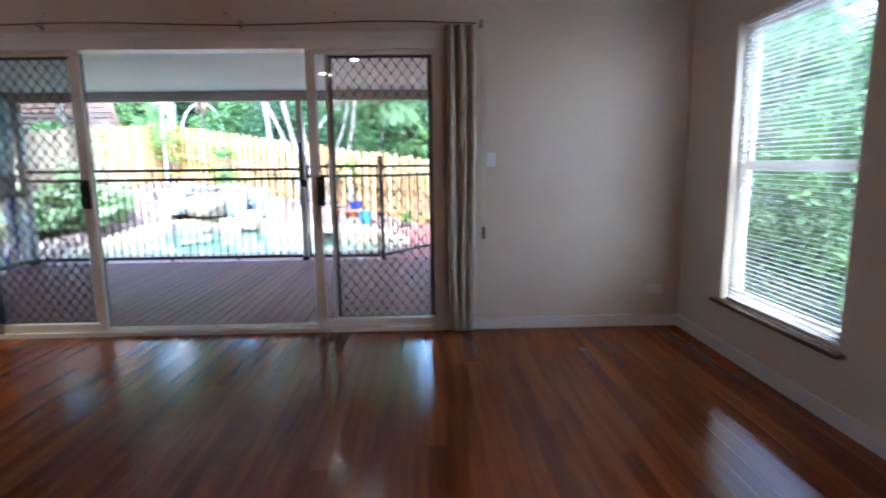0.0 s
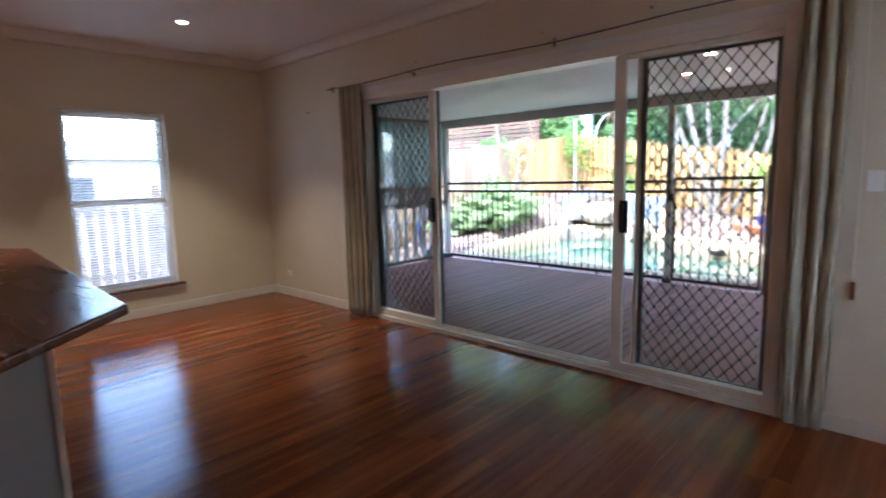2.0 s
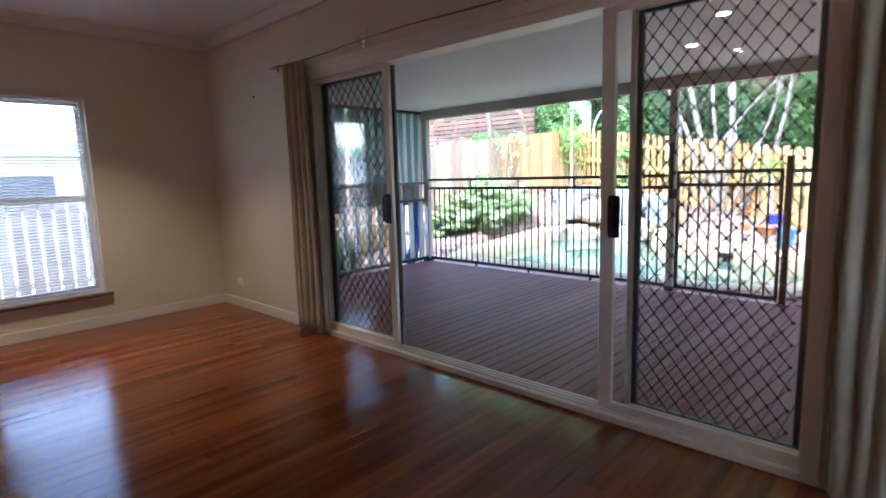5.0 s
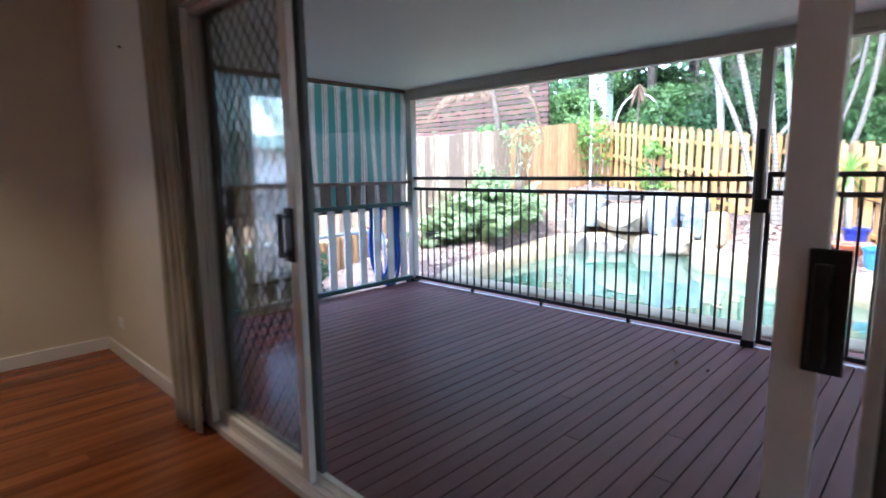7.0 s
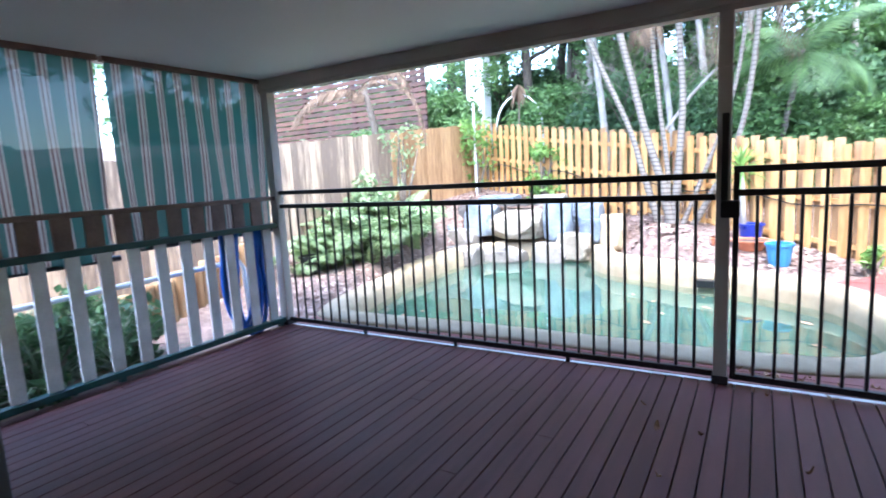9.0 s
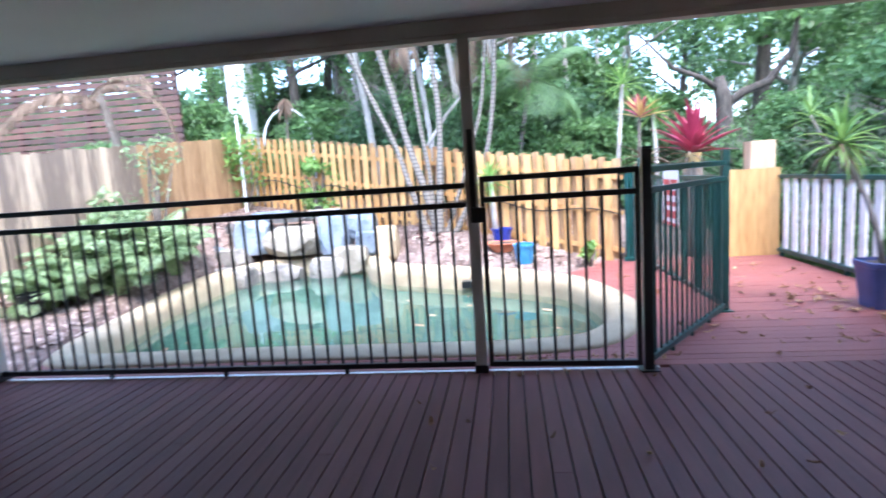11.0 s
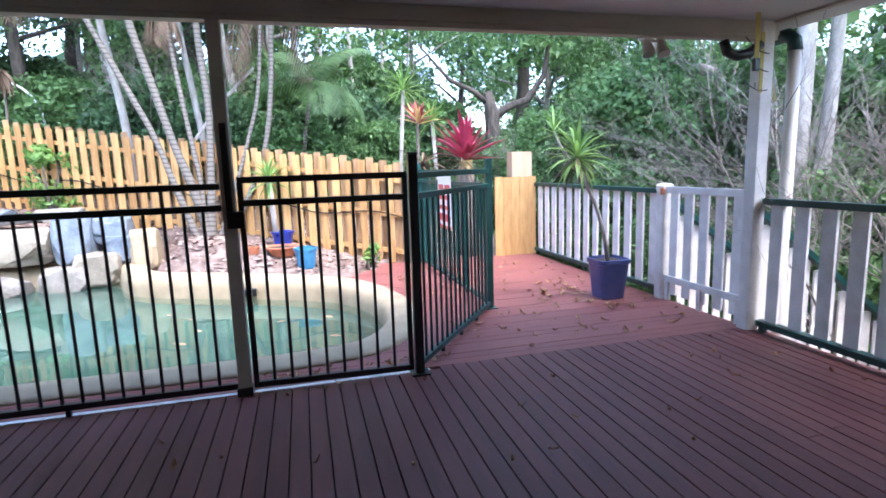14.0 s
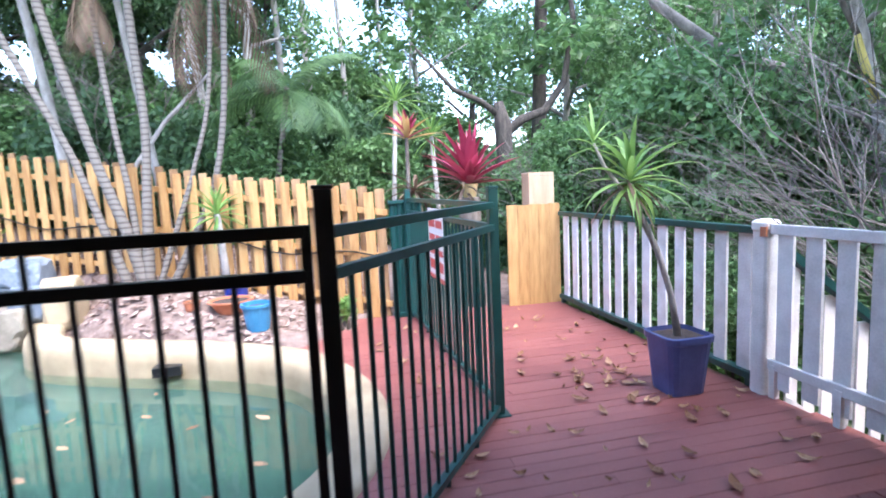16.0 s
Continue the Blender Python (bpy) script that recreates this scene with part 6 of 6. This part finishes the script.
tube(bm, [at_ground(-7.4, 1.2), (-7.3, 1.2, 1.5), (-7.2, 1.25, 2.6)], [0.07, 0.06, 0.05], 8)
part("trunk", bm, M_RING, wp, smooth=True)
verts, faces = [], []
for k in range(9):
    frond(verts, faces, (-7.2, 1.25, 2.55), k * 0.7, _rng.uniform(0.0, 0.9), 1.3, 1.9, 0.35)
raw("fronds", verts, faces, M_PALM, wp)


# ---- bare twiggy growth beside the verandah ----
def bare_shrub(x, y, z, h, seed):
    rng = random.Random(seed)
    t = thing("bare_shrub", (x, y, z), "tangle of thin bare pale branches beside the railing", "shrub", "bare shrubs")
    bm = bmesh.new()

    def grow(p, d, ln, r, depth):
        q = p + d * ln * 0.5 + Vector((rng.uniform(-0.06, 0.06), rng.uniform(-0.06, 0.06), 0.02))
        e = q + (d + Vector((rng.uniform(-0.3, 0.3), rng.uniform(-0.3, 0.3), rng.uniform(-0.1, 0.25)))).normalized() * ln * 0.5
        tube(bm, [p, q, e], [r, r * 0.8, r * 0.6], 5, False)
        if depth:
            for _ in range(3):
                nd = (d + Vector((rng.uniform(-0.9, 0.9), rng.uniform(-0.9, 0.9), rng.uniform(-0.4, 0.5)))).normalized()
                grow(q.lerp(e, rng.random()), nd, ln * rng.uniform(0.55, 0.8), r * 0.55, depth - 1)

    for k in range(5):
        a = k * 1.3 + rng.random()
        grow(Vector((x, y, z - 0.1)), Vector((math.cos(a) * 0.45, math.sin(a) * 0.45, 1)).normalized(), h * 0.6, 0.02, 4)
    part("branch_tangle", bm, M_TWIG, t)
    return t


bare_shrub(4.6, 7.3, garden(4.6, 7.3), 2.6, 1)
bare_shrub(5.2, 8.8, garden(5.2, 8.8), 3.0, 2)
bare_shrub(4.2, 5.6, garden(4.2, 5.6), 2.6, 3)
bare_shrub(3.7, 6.7, garden(3.7, 6.7), 3.4, 6)
bare_shrub(4.9, 6.4, garden(4.9, 6.4), 3.6, 7)
bare_shrub(4.5, 8.0, garden(4.5, 8.0), 3.6, 8)
bare_shrub(5.6, 10.2, garden(5.6, 10.2), 3.8, 9)
bare_shrub(3.2, 12.0, garden(3.2, 12.0), 2.4, 4)
bare_shrub(-3.4, 14.9, garden(-3.4, 14.9), 2.6, 5)


# ---- ferns and low planting ----
def fern(x, y, n, length, seed, label, material=M_LEAFL):
    rng = random.Random(seed)
    b = at_ground(x, y, 0.03)
    t = thing("fern", b, label, "fern", "ferns")
    verts, faces = [], []
    for k in range(n):
        frond(verts, faces, (b[0] + rng.gauss(0, 0.16), b[1] + rng.gauss(0, 0.14), b[2]), rng.uniform(0, 6.28), rng.uniform(0.8, 1.5), length * rng.uniform(0.8, 1.25), rng.uniform(1.2, 2.4), 0.20, 20, 0.024, 0.25)
    raw("fronds", verts, faces, material, t)
    return t


for k, (x, y, ln) in enumerate(((-6.2, 9.35, 0.85), (-5.85, 9.75, 0.85), (-6.5, 9.9, 0.9), (-6.0, 8.95, 0.6), (-6.35, 8.6, 0.5), (-5.95, 10.4, 0.7), (-6.1, 10.0, 0.95), (-5.9, 9.3, 0.75))):
    fern(x, y, 18, ln * 1.12, 80 + k, "pale green arching garden fern by the pool edge", M_FERN)
for k, (x, y, h) in enumerate(((-6.15, 9.6, 0.8), (-6.4, 10.0, 0.95))):
    shrub(at_ground(x, y, 0.02), 0.42, 0.40, h, 0.075, M_FERN, 95 + k, "pale green leafy shrub by the pool edge", 15, 22, 0.15, "shrub", 7)
shrub(at_ground(-6.55, 11.1, 0.02), 0.55, 0.5, 1.6, 0.05, M_FERN, 90, "thin light green climber against the side fence", 24, 12, 0.17, "climber", 4, "plant")
shrub(at_ground(-6.2, 13.3, 0.02), 0.4, 0.3, 1.6, 0.065, M_LEAFL, 91, "leafy green climber in the fence corner", 24, 18, 0.17, "climber", 4, "plant")
shrub(at_ground(-4.6, 12.9, 0.02), 0.5, 0.3, 1.0, 0.07, M_LEAFL, 92, "sparse young shrub in front of the golden fence", 16, 24, 0.16, "shrub", 5)
shrub(at_ground(-0.1, 10.4, 0.02), 0.16, 0.14, 0.3, 0.05, M_LEAFL, 93, "small green seedling at the foot of the fence", 8, 20, 0.07, "seedling", 3, "plant")
for k, (x, y) in enumerate(((-5.6, 4.6), (-5.7, 5.3), (-5.75, 5.75), (-6.3, 5.0), (-6.2, 5.6), (-6.1, 4.1), (-5.45, 4.15), (-5.4, 4.95), (-5.95, 4.75), (-5.6, 3.8), (-6.0, 5.2), (-5.45, 5.5), (-6.4, 4.4), (-6.7, 5.4), (-6.7, 4.8))):
    t = thing("strappy_plant", at_ground(x, y, 0.02), "dark green strappy garden clump beside the verandah", "plant", "strappy clumps")
    rosette("leaves", at_ground(x, y, 0.02), 46, 0.62, 0.03, M_STRAP, t, _rng, 0.3, 1.4, 1.5)
for k, (x, y, h) in enumerate(((-5.45, 4.3, 0.5), (-5.5, 5.0, 0.55), (-5.65, 5.7, 0.5), (-6.1, 4.7, 0.7), (-6.2, 5.5, 0.6))):
    shrub(at_ground(x, y, 0.02), 0.38, 0.36, h, 0.05, M_LEAFD, 110 + k, "low dark green shrub behind the verandah railing", 26, 40, 0.13, "shrub", 4)
edging = thing("log_edging", at_ground(-6.5, 6.5, 0.05), "row of upright golden brown timber logs edging the garden", "garden edging")
for k in range(15):
    x, y = -6.15 - 0.04 * k, 5.85 + 0.135 * k
    z = garden(x, y)
    bm = bmesh.new()
    tube(bm, [(x, y, z - 0.05), (x, y, z + 0.44 + 0.03 * math.sin(k * 2.3)), (x, y, z + 0.46 + 0.03 * math.sin(k * 2.3))], [0.064, 0.064, 0.055], 12)
    part("log", bm, M_TANP, edging, smooth=False)
stake = thing("metal_stake", at_ground(-6.15, 13.2, 0.05), "thin pale metal stake in the fence corner", "stake")
bm = bmesh.new()
tube(bm, [at_ground(-6.15, 13.2, 0.05), (-6.15, 13.2, 2.7)], 0.02, 8)
part("rod", bm, M_PVC, stake)

# ---- loose litter ----
_rs = np.random.RandomState(4)
chips_v, chips_f = [], []
k = 0
while k < 9000:
    x, y = _rs.uniform(-7.0, 0.2), _rs.uniform(6.9, 13.6)
    if inside(x, y, OUTER) or (x > -0.75 and y < 10.3):
        continue
    z = garden(x, y) + 0.008
    a, tl = _rs.uniform(0, 6.28), _rs.uniform(-0.4, 0.4)
    L, Wd = _rs.uniform(0.02, 0.05), _rs.uniform(0.008, 0.018)
    u = Vector((math.cos(a), math.sin(a), tl)) * L
    v = Vector((-math.sin(a), math.cos(a), _rs.uniform(-0.3, 0.3))) * Wd
    c = Vector((x, y, z))
    n = len(chips_v)
    chips_v += [tuple(c - u - v), tuple(c + u - v), tuple(c + u + v), tuple(c - u + v)]
    chips_f.append((n, n + 1, n + 2, n + 3))
    k += 1
tagged(raw("mulch_chips", chips_v, chips_f, M_CHIP), "loose pale bark chips over the garden bed", "mulch", kind="stuff")
lv, lf = [], []
for k in range(190):
    if k < 38:
        x, y = _rs.normal(1.5, 0.26), _rs.normal(8.3, 0.35)
    elif k < 130:
        x, y = _rs.uniform(0.1, 2.2), _rs.uniform(6.9, 10.4)
    elif k < 160:
        x, y = _rs.uniform(-1.3, 0.0), _rs.uniform(6.86, 7.0)
    else:
        x, y = _rs.uniform(-2.0, 2.2), _rs.uniform(5.4, 6.7)
    if inside(x, y, OUTER) or x > 2.24:
        continue
    big = 1.0 if k < 130 else 0.6
    a, s = _rs.uniform(0, 6.28), _rs.uniform(0.010, 0.034) * big
    ax, bx = Vector((math.cos(a), math.sin(a), 0)), Vector((-math.sin(a), math.cos(a), 0))
    n = len(lv)
    for f in (-1.6, -0.6, 0.5, 1.7):
        wdt = s * (0.15 if abs(f) > 1.5 else 0.75)
        zc = 0.006 + 0.012 * abs(f) * _rs.rand() + (0.01 if f == 1.7 else 0)
        for q in (-1, 0, 1):
            p = Vector((x, y, zc + (0.012 * _rs.rand() if q else 0.0))) + ax * s * f + bx * wdt * q
            lv.append(tuple(p))
    for i in range(3):
        for j in range(2):
            b0 = n + 3 * i + j
            lf.append((b0, b0 + 1, b0 + 4, b0 + 3))
tagged(raw("fallen_leaves", lv, lf, M_DEADLEAF), "dry brown leaves scattered over the deck", "leaves", kind="stuff")
lv, lf = [], []
for k in range(15):
    x, y = _rs.uniform(-4.6, -0.7), _rs.uniform(7.6, 9.8)
    if not inside(x, y, inset(OUTER, 0.5)):
        continue
    a, s = _rs.uniform(0, 6.28), _rs.uniform(0.02, 0.045)
    ax, bx = Vector((math.cos(a), math.sin(a), 0)), Vector((-math.sin(a), math.cos(a), 0))
    n = len(lv)
    for f, wdt in ((-1.6, 0.1), (-0.4, 0.7), (0.6, 0.6), (1.8, 0.05)):
        for q in (-1, 1):
            lv.append(tuple(Vector((x, y, -0.144)) + ax * s * f + bx * s * wdt * q))
    for i in range(3):
        lf.append((n + 2 * i, n + 2 * i + 1, n + 2 * i + 3, n + 2 * i + 2))
tagged(raw("floating_leaves", lv, lf, M_DEADLEAF), "dry leaves floating on the pool water", "leaves", kind="stuff")

# ---- boards ----
_me = unit_mesh("floor_board", M_BOARD)
_rng = random.Random(5)
_x = WX0
while _x < WX1 - 0.01:
    w = min(0.083, WX1 - _x)
    y = WY0 + _rng.uniform(-1.5, 0.0)
    while y < WY1:
        ln = _rng.uniform(1.6, 3.6)
        a, b = max(y, WY0), min(y + ln, WY1 - 0.013)
        if b - a > 0.05:
            piece("floor_board", _me, floor, (_x + w / 2, (a + b) / 2, -0.013), (w - 0.0012, b - a - 0.0015, 0.0125 + _rng.uniform(-0.0003, 0.0003)))
        y += ln
    _x += 0.083
# Verandah boards, in the shade-darkened red.
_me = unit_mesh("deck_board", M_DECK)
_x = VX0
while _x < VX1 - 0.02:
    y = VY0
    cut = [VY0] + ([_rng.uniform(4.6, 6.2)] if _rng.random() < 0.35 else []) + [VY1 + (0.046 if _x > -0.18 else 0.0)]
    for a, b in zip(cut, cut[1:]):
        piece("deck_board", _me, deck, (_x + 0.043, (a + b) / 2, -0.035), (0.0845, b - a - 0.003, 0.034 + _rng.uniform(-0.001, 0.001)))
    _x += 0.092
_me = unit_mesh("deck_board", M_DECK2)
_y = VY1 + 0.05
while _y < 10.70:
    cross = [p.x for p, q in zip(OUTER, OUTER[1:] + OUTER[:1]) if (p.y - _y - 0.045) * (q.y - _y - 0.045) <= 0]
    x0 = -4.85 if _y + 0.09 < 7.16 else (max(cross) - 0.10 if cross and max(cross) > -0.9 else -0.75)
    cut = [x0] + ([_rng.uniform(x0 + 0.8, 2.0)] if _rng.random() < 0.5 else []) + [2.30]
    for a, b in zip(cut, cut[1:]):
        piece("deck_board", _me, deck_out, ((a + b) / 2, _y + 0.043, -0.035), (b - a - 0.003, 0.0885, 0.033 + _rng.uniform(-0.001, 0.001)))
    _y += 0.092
